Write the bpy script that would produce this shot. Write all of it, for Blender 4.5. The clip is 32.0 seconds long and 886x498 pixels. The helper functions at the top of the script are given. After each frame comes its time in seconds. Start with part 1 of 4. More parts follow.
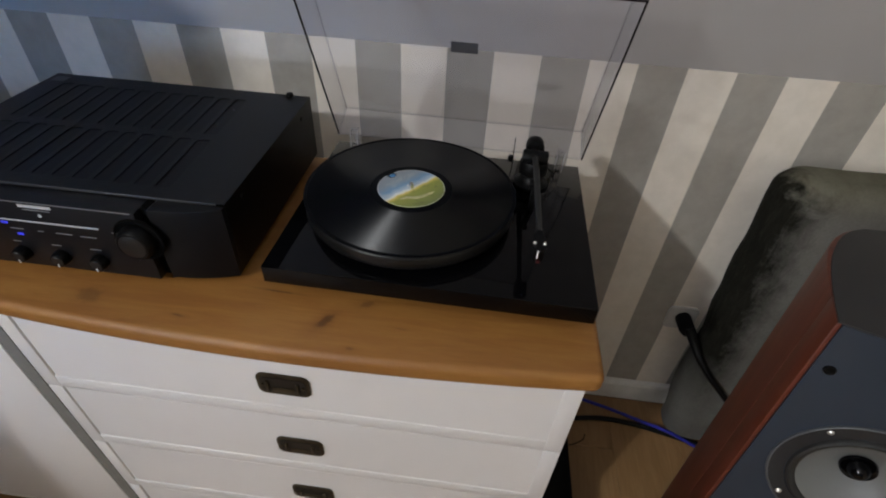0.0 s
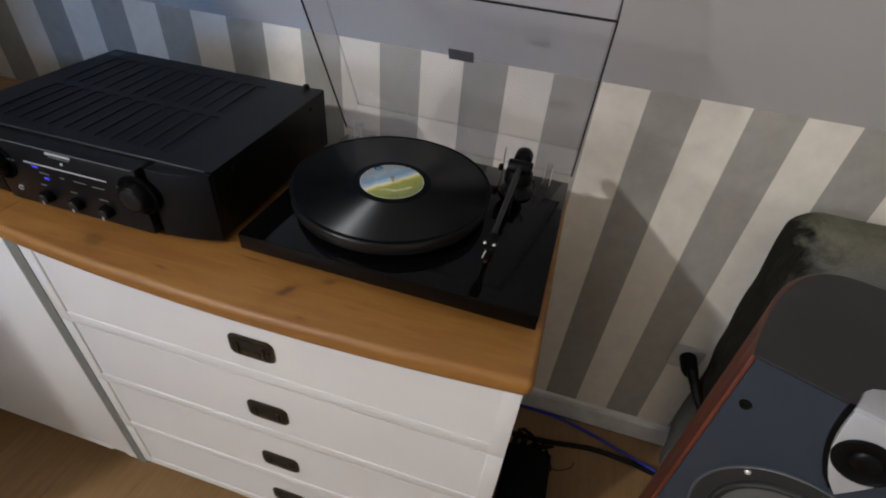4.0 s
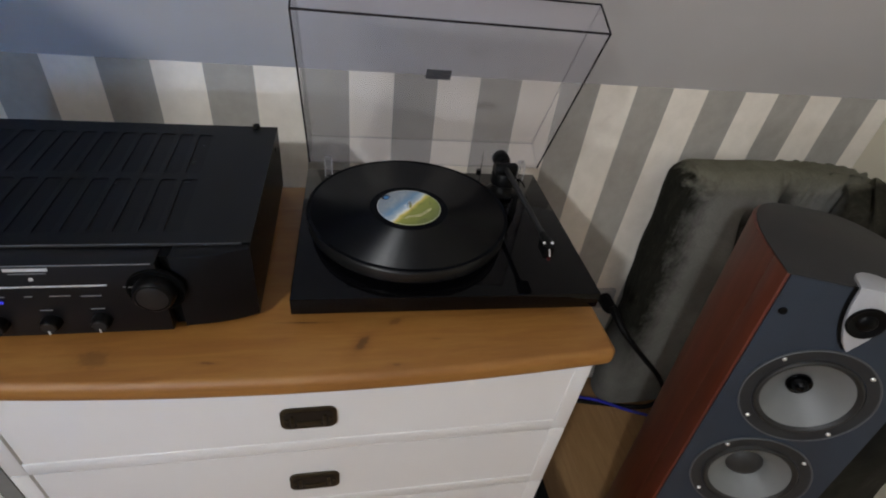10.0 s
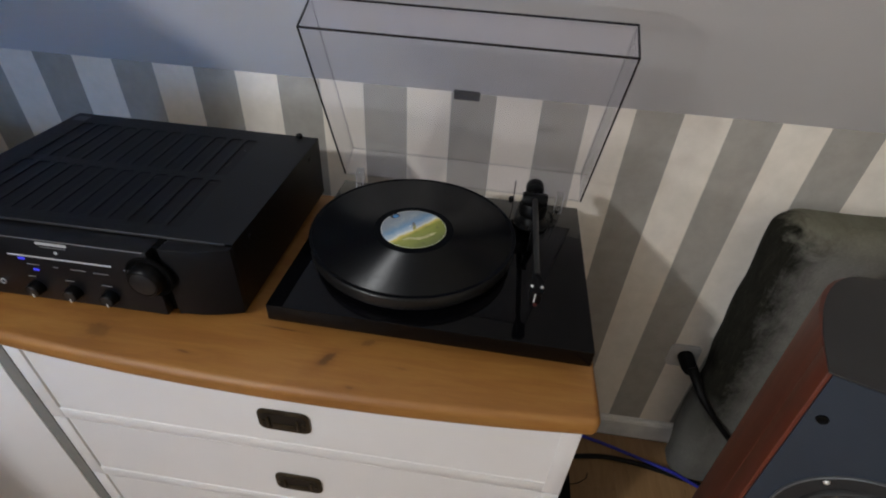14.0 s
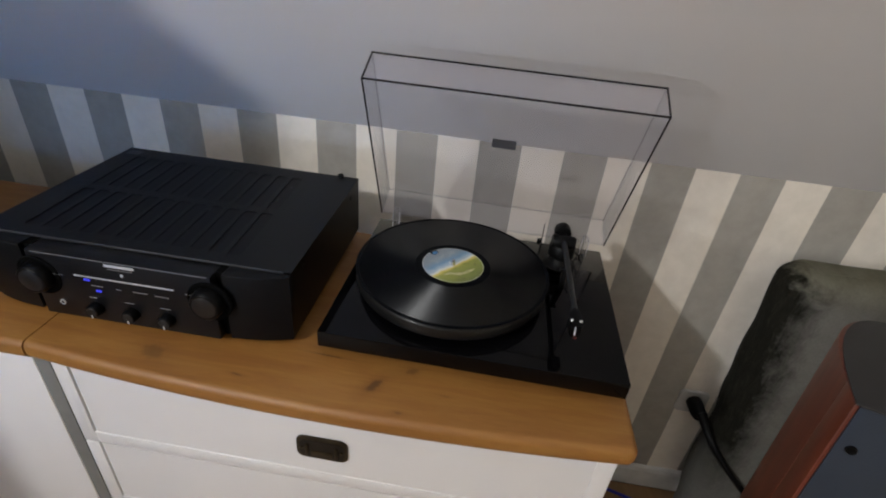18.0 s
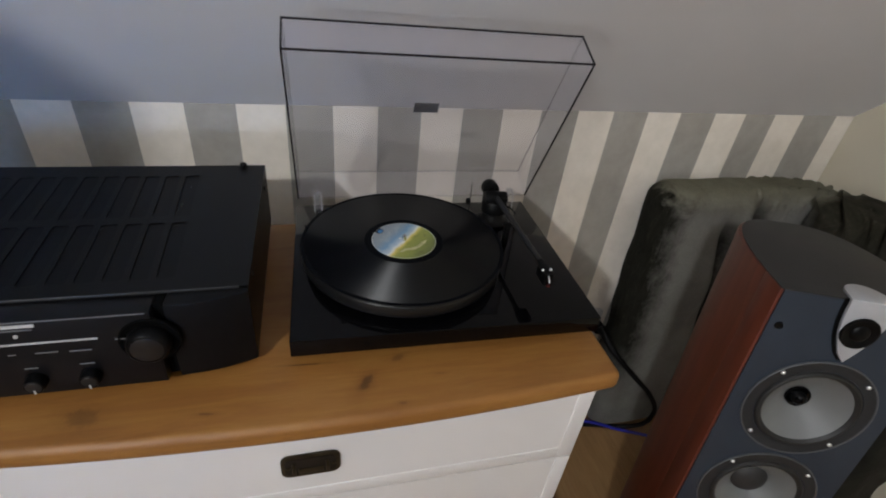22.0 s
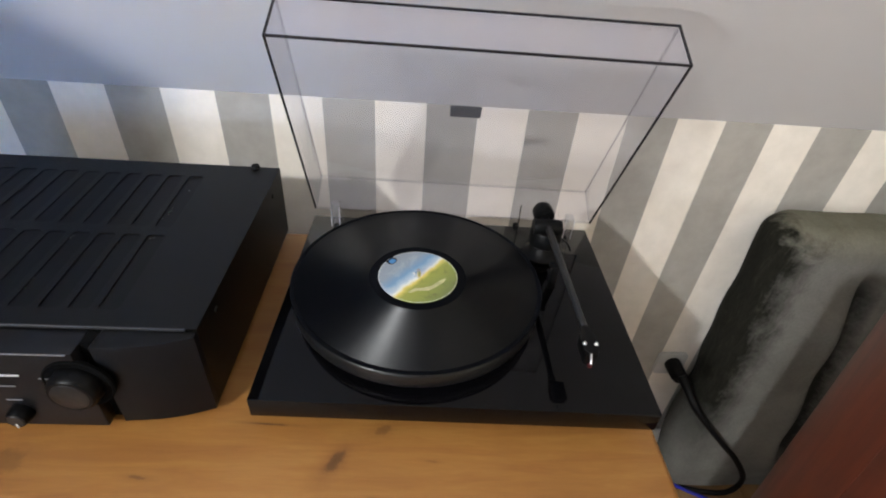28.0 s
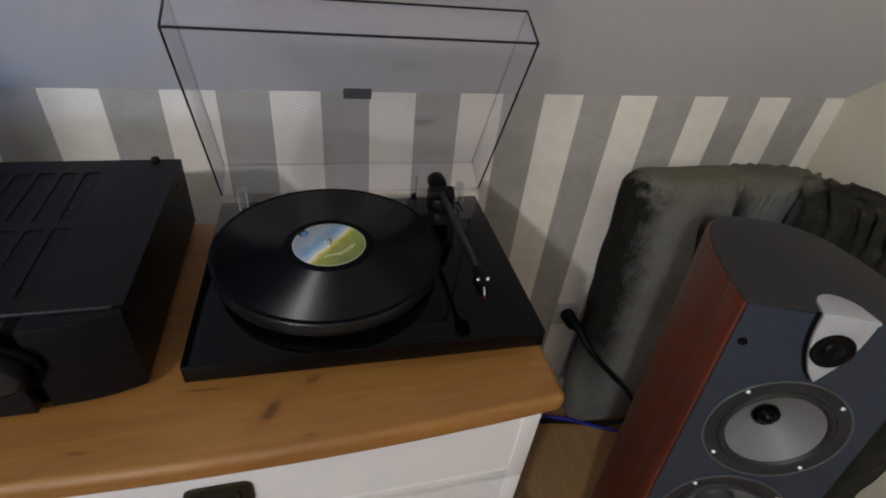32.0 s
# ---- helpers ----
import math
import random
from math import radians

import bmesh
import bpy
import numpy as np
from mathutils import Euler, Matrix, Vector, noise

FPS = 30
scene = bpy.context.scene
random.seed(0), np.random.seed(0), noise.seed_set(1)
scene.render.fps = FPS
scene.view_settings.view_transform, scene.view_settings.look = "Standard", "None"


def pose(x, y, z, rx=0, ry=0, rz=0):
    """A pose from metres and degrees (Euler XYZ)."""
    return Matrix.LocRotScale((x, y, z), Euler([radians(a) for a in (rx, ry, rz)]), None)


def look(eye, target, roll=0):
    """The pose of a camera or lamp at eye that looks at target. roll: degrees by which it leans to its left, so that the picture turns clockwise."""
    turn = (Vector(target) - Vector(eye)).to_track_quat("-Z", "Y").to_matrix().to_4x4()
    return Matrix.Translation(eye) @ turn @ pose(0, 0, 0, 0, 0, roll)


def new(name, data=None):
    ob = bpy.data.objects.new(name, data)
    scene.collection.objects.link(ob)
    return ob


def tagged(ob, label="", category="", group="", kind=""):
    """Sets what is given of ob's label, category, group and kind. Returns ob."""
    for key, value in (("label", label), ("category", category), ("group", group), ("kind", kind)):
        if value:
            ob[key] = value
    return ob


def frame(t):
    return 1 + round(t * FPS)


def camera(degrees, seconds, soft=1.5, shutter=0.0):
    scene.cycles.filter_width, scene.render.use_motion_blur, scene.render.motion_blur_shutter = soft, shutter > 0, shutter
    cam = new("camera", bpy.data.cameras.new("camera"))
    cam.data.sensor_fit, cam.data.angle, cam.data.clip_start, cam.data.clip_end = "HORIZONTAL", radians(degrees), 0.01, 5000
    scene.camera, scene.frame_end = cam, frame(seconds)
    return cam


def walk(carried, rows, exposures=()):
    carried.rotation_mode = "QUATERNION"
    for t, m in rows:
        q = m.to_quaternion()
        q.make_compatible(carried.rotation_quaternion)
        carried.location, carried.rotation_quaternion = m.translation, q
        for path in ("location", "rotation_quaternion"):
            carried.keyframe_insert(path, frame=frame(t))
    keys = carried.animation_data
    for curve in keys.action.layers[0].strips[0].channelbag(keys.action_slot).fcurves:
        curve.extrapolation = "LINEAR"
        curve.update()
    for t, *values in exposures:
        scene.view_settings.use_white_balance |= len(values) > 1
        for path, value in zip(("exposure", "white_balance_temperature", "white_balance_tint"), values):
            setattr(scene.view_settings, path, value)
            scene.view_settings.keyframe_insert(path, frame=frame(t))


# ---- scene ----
cam = camera(83.9, 32.0, 1.95)
METRES, EYE, TILT, LEAN, TURN = 2.08, 1.40, 0.0, 0.0, 5.8
PATH = [
    (0, (-0.011, -0.013, 1.31), (-0.128, 1.509, 0.018), 3.5),
    (0.5, (-0.03, -0.003, 1.308), (-0.061, 1.513, 0.004), 4.4),
    (1, (-0.032, 0.002, 1.308), (-0.035, 1.522, 0.008), 5.3),
    (1.5, (-0.037, 0.007, 1.31), (-0.037, 1.536, 0.021), 5.7),
    (2, (-0.037, -0.002, 1.312), (-0.048, 1.548, 0.048), 6.6),
    (2.5, (-0.008, -0.001, 1.308), (-0.105, 1.555, 0.056), 6.4),
    (3, (0.072, -0.002, 1.312), (-0.176, 1.542, 0.066), 6.1),
    (3.5, (0.118, -0.025, 1.314), (-0.232, 1.495, 0.062), 5.7),
    (5.5, (0.078, -0.031, 1.311), (-0.219, 1.482, 0.036), 4.8),
    (6, (0.004, -0.005, 1.311), (-0.083, 1.511, 0.01), 5.5),
    (6.5, (-0.019, 0.004, 1.3), (0.0, 1.514, -0.012), 6.5),
    (7, (-0.01, -0.05, 1.308), (0.028, 1.486, 0.029), 7.2),
    (7.5, (-0.018, -0.133, 1.316), (0.001, 1.43, 0.068), 6.8),
    (8, (-0.037, -0.157, 1.327), (-0.037, 1.447, 0.132), 5.9),
    (8.5, (-0.119, -0.101, 1.326), (0.018, 1.503, 0.14), 6.5),
    (9, (-0.178, -0.059, 1.323), (0.146, 1.51, 0.126), 7.2),
    (9.5, (-0.183, -0.048, 1.321), (0.23, 1.496, 0.119), 7.9),
    (10, (-0.196, -0.049, 1.324), (0.188, 1.499, 0.117), 7.7),
    (10.5, (-0.205, -0.036, 1.307), (0.149, 1.499, 0.075), 8.0),
    (11, (-0.191, -0.031, 1.309), (0.145, 1.498, 0.064), 7.3),
    (11.5, (-0.181, -0.025, 1.308), (0.145, 1.475, 0.025), 7.6),
    (12, (-0.103, -0.012, 1.312), (0.132, 1.524, 0.053), 8.1),
    (12.5, (-0.008, -0.017, 1.324), (0.047, 1.568, 0.105), 7.0),
    (13, (0.005, -0.017, 1.328), (-0.052, 1.572, 0.114), 5.6),
    (13.5, (0.001, -0.014, 1.332), (-0.111, 1.574, 0.122), 4.1),
    (14, (-0.005, -0.015, 1.334), (-0.158, 1.574, 0.13), 3.6),
    (14.5, (-0.011, -0.028, 1.322), (-0.171, 1.566, 0.125), 4.2),
    (16.5, (-0.011, -0.051, 1.346), (-0.169, 1.585, 0.206), 5.6),
    (17, (-0.018, -0.06, 1.346), (-0.235, 1.62, 0.284), 5.4),
    (17.5, (-0.025, -0.057, 1.347), (-0.29, 1.636, 0.316), 5.5),
    (18, (-0.072, -0.069, 1.342), (-0.208, 1.629, 0.294), 5.9),
    (18.5, (-0.156, -0.133, 1.327), (-0.033, 1.552, 0.256), 6.4),
    (19, (-0.165, -0.155, 1.331), (0.113, 1.508, 0.255), 7.2),
    (19.5, (-0.103, -0.19, 1.356), (0.179, 1.485, 0.3), 7.6),
    (20, (-0.076, -0.21, 1.351), (0.117, 1.477, 0.294), 7.1),
    (20.5, (-0.062, -0.196, 1.349), (0.07, 1.493, 0.287), 6.5),
    (21, (-0.098, -0.164, 1.344), (0.031, 1.516, 0.267), 6.3),
    (21.5, (-0.187, -0.092, 1.339), (0.128, 1.548, 0.238), 6.4),
    (22, (-0.225, -0.035, 1.325), (0.26, 1.555, 0.213), 6.7),
    (22.5, (-0.22, -0.018, 1.325), (0.295, 1.563, 0.214), 6.9),
    (23, (-0.217, -0.012, 1.316), (0.289, 1.567, 0.197), 7.1),
    (23.5, (-0.232, -0.01, 1.301), (0.267, 1.561, 0.169), 7.2),
    (24, (-0.222, -0.006, 1.282), (0.277, 1.56, 0.143), 7.2),
    (24.5, (-0.224, -0.007, 1.322), (0.278, 1.561, 0.186), 6.7),
    (26.5, (-0.226, 0.01, 1.324), (0.251, 1.599, 0.206), 5.0),
    (27, (-0.189, 0.073, 1.317), (0.162, 1.67, 0.166), 5.0),
    (27.5, (-0.127, 0.107, 1.311), (0.094, 1.721, 0.151), 5.2),
    (28, (-0.112, 0.109, 1.304), (0.01, 1.713, 0.115), 5.0),
    (28.5, (-0.121, 0.103, 1.298), (-0.036, 1.702, 0.1), 5.3),
    (29, (-0.125, 0.091, 1.309), (0.093, 1.698, 0.139), 5.4),
    (29.5, (-0.157, 0.07, 1.314), (0.246, 1.652, 0.159), 4.7),
    (30, (-0.174, 0.066, 1.311), (0.323, 1.618, 0.152), 4.9),
    (30.5, (-0.162, 0.063, 1.318), (0.294, 1.649, 0.188), 5.7),
    (31, (-0.149, 0.04, 1.32), (0.227, 1.664, 0.214), 6.1),
    (31.5, (-0.12, 0.027, 1.318), (0.253, 1.642, 0.198), 6.3),
    (32, (-0.117, 0.022, 1.315), (0.366, 1.569, 0.144), 6.6),
]
EXPOSURES = [(0, -0.05), (3, 0.1), (6, -0.03), (8, 0.0), (9, -0.05), (12, -0.05), (13, 0.03), (14.5, 0.02), (16.5, 0.1), (17, 0.1), (18, 0.08), (19, -0.29), (20, -0.22), (21, -0.15), (22, -0.03),
             (23, 0.1), (24, -0.14), (24.5, -0.1), (26.5, 0.36), (27, 0.5), (28, 0.9), (29, 0.55), (30, 0.13), (31, 0.28), (32, -0.1)]
WARMTH = [(0, 6500), (6, 6500), (9, 6420), (12, 6500), (14.5, 6500), (17, 6650), (21, 6650), (23, 6350), (24, 6500), (27, 6320), (28, 6520), (30, 6120), (32, 6500)]


def warmth(t):
    """The white balance at a time, in kelvin, straight between the listed times."""
    for (t0, k0), (t1, k1) in zip(WARMTH, WARMTH[1:]):
        if t <= t1:
            return k0 + (k1 - k0) * (t - t0) / (t1 - t0)
    return WARMTH[-1][1]


walk(cam, [(t, look(eye, target, roll)) for t, eye, target, roll in PATH], [(t, stops, warmth(t), 10) for t, stops in EXPOSURES])

# ---- world and lights ----
world = bpy.data.worlds.new("world")
scene.world = world
world.use_nodes = True
wn = world.node_tree.nodes
wbg = wn["Background"]
wbg.inputs["Color"].default_value = (0.35, 0.45, 0.65, 1)
wbg.inputs["Strength"].default_value = 0.3


def area(name, m, size, size_y, power, color, shape="RECTANGLE"):
    d = bpy.data.lights.new(name, "AREA")
    d.shape, d.size, d.energy, d.color = shape, size, power, color
    if shape in ("RECTANGLE", "ELLIPSE"):
        d.size_y = size_y
    ob = new(name, d)
    ob.matrix_world = m
    return ob


def bulb(name, place, power, color, radius):
    d = bpy.data.lights.new(name, "POINT")
    d.energy, d.color, d.shadow_soft_size = power, color, radius
    ob = new(name, d)
    ob.location = place
    return ob


# a hanging lamp behind the camera, an added spot that brightens the ceiling, and blue daylight in the window of the
# south wall
LAMP, CEILING_FILL = (-1.85, -1.94, 2.64), (-2.09, -2.50, 1.19)
bulb("lamp_light", LAMP, 156, (0.97, 1.0, 1.01), 0.07)
# spot added to put a brighter patch on the sloping ceiling
up = bpy.data.lights.new("ceiling_fill", "SPOT")
up.energy, up.color, up.shadow_soft_size = 140, (0.96, 0.98, 1.02), 0.09
up.spot_size, up.spot_blend = math.radians(54), 0.8
new("ceiling_fill", up).matrix_world = look(CEILING_FILL, (-0.08, 0.45, CEILING_FILL[2] + 0.75))
day = area("window_daylight", look((-1.02, -3.585, 1.45), (-0.98, 0.0, 1.50)), 0.46, 0.86, 1.50, (0.18, 0.46, 1.0))
day.data.spread = math.radians(29)

# ---- materials ----


class Nodes:
    """A small wrapper round one material's node tree."""

    def __init__(self, name):
        self.mat = bpy.data.materials.new(name)
        self.mat.use_nodes = True
        self.tree = self.mat.node_tree
        self.bsdf = self.tree.nodes["Principled BSDF"]
        self.out = self.tree.nodes["Material Output"]

    def add(self, kind, **values):
        n = self.tree.nodes.new(kind)
        for k, v in values.items():
            n.inputs[k].default_value = v
        return n

    def link(self, a, b):
        self.tree.links.new(a, b)

    def coord(self, kind="Object", scale=(1, 1, 1), rot=(0, 0, 0)):
        if kind == "World":
            src = self.add("ShaderNodeNewGeometry").outputs["Position"]
        else:
            src = self.add("ShaderNodeTexCoord").outputs[kind]
        mp = self.add("ShaderNodeMapping", Scale=scale, Rotation=rot)
        self.link(src, mp.inputs["Vector"])
        return mp.outputs["Vector"]

    def noise(self, vec, scale, detail=4.0, rough=0.55, distort=0.0):
        n = self.add("ShaderNodeTexNoise", Scale=scale, Detail=detail, Roughness=rough, Distortion=distort)
        self.link(vec, n.inputs["Vector"])
        return n.outputs["Fac"]

    def ramp(self, fac, stops):
        r = self.add("ShaderNodeValToRGB")
        el = r.color_ramp.elements
        while len(el) < len(stops):
            el.new(0.5)
        for e, (p, c) in zip(el, stops):
            e.position = p
            e.color = (*c, 1) if len(c) == 3 else c
        self.link(fac, r.inputs["Fac"])
        return r.outputs["Color"]

    def math(self, op, a, b=None, c=None):
        n = self.add("ShaderNodeMath")
        n.operation = op
        for i, v in enumerate((a, b, c)):
            if v is None:
                continue
            if isinstance(v, (int, float)):
                n.inputs[i].default_value = v
            else:
                self.link(v, n.inputs[i])
        return n.outputs[0]

    def mix(self, fac, a, b, blend="MIX"):
        n = self.add("ShaderNodeMix")
        n.data_type, n.blend_type = "RGBA", blend
        for i, v in ((0, fac), (6, a), (7, b)):
            if isinstance(v, (int, float)):
                n.inputs[i].default_value = v
            elif isinstance(v, tuple):
                n.inputs[i].default_value = (*v, 1)
            else:
                self.link(v, n.inputs[i])
        return n.outputs[2]

    def bump(self, height, strength, distance=0.001):
        b = self.add("ShaderNodeBump", Strength=strength, Distance=distance)
        self.link(height, b.inputs["Height"])
        self.link(b.outputs["Normal"], self.bsdf.inputs["Normal"])

    def set(self, **values):
        for k, v in values.items():
            s = self.bsdf.inputs[k.replace("_", " ")]
            if isinstance(v, (int, float)):
                s.default_value = v
            elif isinstance(v, tuple):
                s.default_value = (*v, 1) if len(v) == 3 else v
            else:
                self.link(v, s)
        return self


def plain(name, color, rough=0.5, metal=0.0, vary=0.12, scale=18.0, bump=0.1, fine=220.0, rvary=0.12, **more):
    """A painted, moulded or metal surface: one colour with stains at one scale and grain at another."""
    n = Nodes(name)
    v = n.coord()
    big = n.noise(v, scale)
    small = n.noise(v, fine, 2.0)
    dark = tuple(c * (1 - vary) for c in color)
    light = tuple(min(1.0, c * (1 + vary)) for c in color)
    n.set(Base_Color=n.ramp(big, [(0.3, dark), (0.7, light)]), Metallic=metal)
    r = n.math("MULTIPLY_ADD", big, rvary, rough - rvary / 2)
    n.set(Roughness=r)
    if bump:
        n.bump(small, bump, 0.0006)
    for k, val in more.items():
        n.set(**{k: val})
    return n.mat


def striped_wallpaper():
    n = Nodes("striped_wallpaper")
    v = n.coord("World")
    sx = n.add("ShaderNodeSeparateXYZ")
    n.link(v, sx.inputs[0])
    wob = n.noise(v, 300.0, 2.0)
    u = n.math("DIVIDE", n.math("ADD", sx.outputs[0], 0.54 + 40 * 0.17667), 0.17667)
    late = n.math("MULTIPLY", n.math("GREATER_THAN", sx.outputs[0], 0.655), n.math("LESS_THAN", sx.outputs[0], 1.0))
    u = n.math("SUBTRACT", u, n.math("MULTIPLY", late, 0.045))
    u = n.math("SUBTRACT", u, n.math("MULTIPLY", n.math("GREATER_THAN", sx.outputs[0], 1.0), 0.14))
    u = n.math("ADD", u, n.math("MULTIPLY", n.math("SUBTRACT", wob, 0.5), 0.012))
    f = n.math("FRACT", u)
    m = n.math("LESS_THAN", f, 0.5)
    pulp = n.noise(v, 35.0, 5.0)
    white = n.ramp(pulp, [(0.3, (0.81, 0.75, 0.655)), (0.7, (0.89, 0.825, 0.73))])
    grey = n.ramp(pulp, [(0.3, (0.355, 0.333, 0.295)), (0.7, (0.410, 0.386, 0.345))])
    n.set(Base_Color=n.mix(m, grey, white), Roughness=0.72)
    n.bump(n.noise(v, 420.0, 3.0), 0.15, 0.0006)
    return n.mat


def painted(name, color, grain=260.0, rough=0.8):
    n = Nodes(name)
    v = n.coord("World")
    big = n.noise(v, 1.7, 4.0)
    n.set(Base_Color=n.ramp(big, [(0.3, tuple(c * 0.95 for c in color)), (0.7, color)]), Roughness=rough)
    n.bump(n.noise(v, grain, 4.0), 0.25, 0.0008)
    return n.mat


def oak(name, light, mid, dark, knots=(), axis=(1, 1, 1), rough=0.42, world_coord=True, vary=False):
    """Oiled timber with long grain along x, darker growth bands and knots at the given places."""
    n = Nodes(name)
    v0 = n.coord("World" if world_coord else "Object")
    if vary:
        rnd = n.add("ShaderNodeObjectInfo").outputs["Random"]
        off = n.add("ShaderNodeCombineXYZ")
        n.link(n.math("MULTIPLY", rnd, 37.0), off.inputs[0])
        n.link(n.math("MULTIPLY", rnd, 19.0), off.inputs[2])
        ad = n.add("ShaderNodeVectorMath")
        n.link(v0, ad.inputs[0])
        n.link(off.outputs[0], ad.inputs[1])
        v0 = ad.outputs[0]
    st = n.add("ShaderNodeMapping", Scale=axis)
    n.link(v0, st.inputs["Vector"])
    v = st.outputs["Vector"]
    bands = n.noise(v, 9.0, 6.0, 0.6, 0.6)
    fibre = n.noise(v, 70.0, 4.0, 0.6, 0.2)
    base = n.ramp(bands, [(0.28, dark), (0.5, mid), (0.72, light)])
    slow = n.noise(v, 2.6, 3.0, 0.5, 0.3)
    base = n.mix(n.math("MULTIPLY", slow, 0.55), base, dark)
    col = n.mix(n.math("MULTIPLY", fibre, 0.5), base, tuple(c * 0.62 for c in mid), "MIX")
    for kx, ky, r, s, ex, ey, deep in knots:
        d = n.add("ShaderNodeVectorMath")
        d.operation = "SUBTRACT"
        n.link(v0, d.inputs[0])
        d.inputs[1].default_value = (kx, ky, 0)
        sq = n.add("ShaderNodeMapping", Scale=(1 / ex, 1 / ey, 0.0))
        tn = n.add("ShaderNodeMapping", Rotation=(0, 0, s))
        n.link(d.outputs[0], tn.inputs["Vector"])
        n.link(tn.outputs["Vector"], sq.inputs["Vector"])
        ln = n.add("ShaderNodeVectorMath")
        ln.operation = "LENGTH"
        n.link(sq.outputs["Vector"], ln.inputs[0])
        ragged = n.noise(v0, 130.0, 4.0, 0.65)
        dist = n.math("ADD", ln.outputs["Value"], n.math("MULTIPLY", n.math("SUBTRACT", ragged, 0.5), r * 1.3))
        halo = n.ramp(n.math("DIVIDE", dist, r * 3.0), [(0.0, (1, 1, 1)), (0.20, (0.85, 0.85, 0.85)), (0.34, (0.30, 0.30, 0.30)), (0.62, (0.10, 0.10, 0.10)), (1.0, (0, 0, 0))])
        col = n.mix(n.math("MULTIPLY", halo, deep), col, (mid[0] * 0.22, mid[1] * 0.16, mid[2] * 0.12))
    n.set(Base_Color=col, Roughness=n.math("MULTIPLY_ADD", fibre, 0.2, rough - 0.1))
    n.bump(fibre, 0.12, 0.0008)
    return n.mat


def clear_plastic(name, tint, gloss=0.05, dust=0.0):
    n = Nodes(name)
    n.tree.nodes.remove(n.bsdf)
    tr = n.add("ShaderNodeBsdfTransparent", Color=(*tint, 1))
    gl = n.add("ShaderNodeBsdfGlossy", Roughness=gloss)
    lw = n.add("ShaderNodeLayerWeight", Blend=0.5)
    fr = n.math("MULTIPLY_ADD", n.math("POWER", lw.outputs["Facing"], 4.5), 0.8, 0.035)
    v = n.coord()
    smear = n.noise(v, 9.0, 3.0)
    f = n.math("MULTIPLY", fr, n.math("MULTIPLY_ADD", smear, 0.3, 0.85))
    mx = n.add("ShaderNodeMixShader")
    n.link(f, mx.inputs[0])
    n.link(tr.outputs[0], mx.inputs[1])
    n.link(gl.outputs[0], mx.inputs[2])
    last = mx
    if dust:
        df = n.add("ShaderNodeBsdfDiffuse", Color=(0.74, 0.72, 0.78, 1))
        last = n.add("ShaderNodeMixShader")
        n.link(n.math("MULTIPLY_ADD", smear, dust, dust * 0.5), last.inputs[0])
        n.link(mx.outputs[0], last.inputs[1])
        n.link(df.outputs[0], last.inputs[2])
    n.link(last.outputs[0], n.out.inputs["Surface"])
    return n.mat


def vinyl():
    """Pressed grooves: fine concentric rings in the gloss, with quiet bands between the tracks."""
    n = Nodes("grooved_vinyl")
    v = n.coord()
    ln = n.add("ShaderNodeVectorMath")
    ln.operation = "LENGTH"
    fl = n.add("ShaderNodeMapping", Scale=(1, 1, 0))
    n.link(v, fl.inputs["Vector"])
    n.link(fl.outputs["Vector"], ln.inputs[0])
    r = ln.outputs["Value"]
    ring = n.add("ShaderNodeCombineXYZ")
    n.link(r, ring.inputs[0])
    tracks = n.noise(ring.outputs[0], 160.0, 3.0, 0.7)
    n.set(Base_Color=(0.0022, 0.0027, 0.0040), Roughness=0.30, Specular_IOR_Level=0.05)
    # the groove walls: facets that lean outwards along the radius and mirror the lamps in a wedge
    out = n.add("ShaderNodeVectorMath")
    out.operation = "NORMALIZE"
    n.link(fl.outputs["Vector"], out.inputs[0])
    lean = n.add("ShaderNodeVectorMath")
    lean.operation = "ADD"
    n.link(out.outputs[0], lean.inputs[0])
    lean.inputs[1].default_value = (0, 0, 0.80)
    tw = n.add("ShaderNodeVectorTransform")
    tw.vector_type, tw.convert_from, tw.convert_to = "NORMAL", "OBJECT", "WORLD"
    n.link(lean.outputs[0], tw.inputs[0])
    wall = n.add("ShaderNodeBsdfPrincipled", Roughness=0.27)
    wall.inputs["Base Color"].default_value = (0.0022, 0.0027, 0.0040, 1)
    wall.inputs["Specular IOR Level"].default_value = 0.27
    n.link(tw.outputs[0], wall.inputs["Normal"])
    n.link(n.math("MULTIPLY_ADD", tracks, 0.14, 0.27), wall.inputs["Roughness"])
    mx = n.add("ShaderNodeMixShader")
    grooved = n.math("MULTIPLY", n.math("GREATER_THAN", r, 0.0575), n.math("LESS_THAN", r, 0.1415))
    n.link(n.math("MULTIPLY", grooved, n.math("MULTIPLY_ADD", tracks, 0.22, 0.70)), mx.inputs[0])
    n.link(n.bsdf.outputs[0], mx.inputs[1])
    n.link(wall.outputs[0], mx.inputs[2])
    n.link(mx.outputs[0], n.out.inputs["Surface"])
    return n.mat


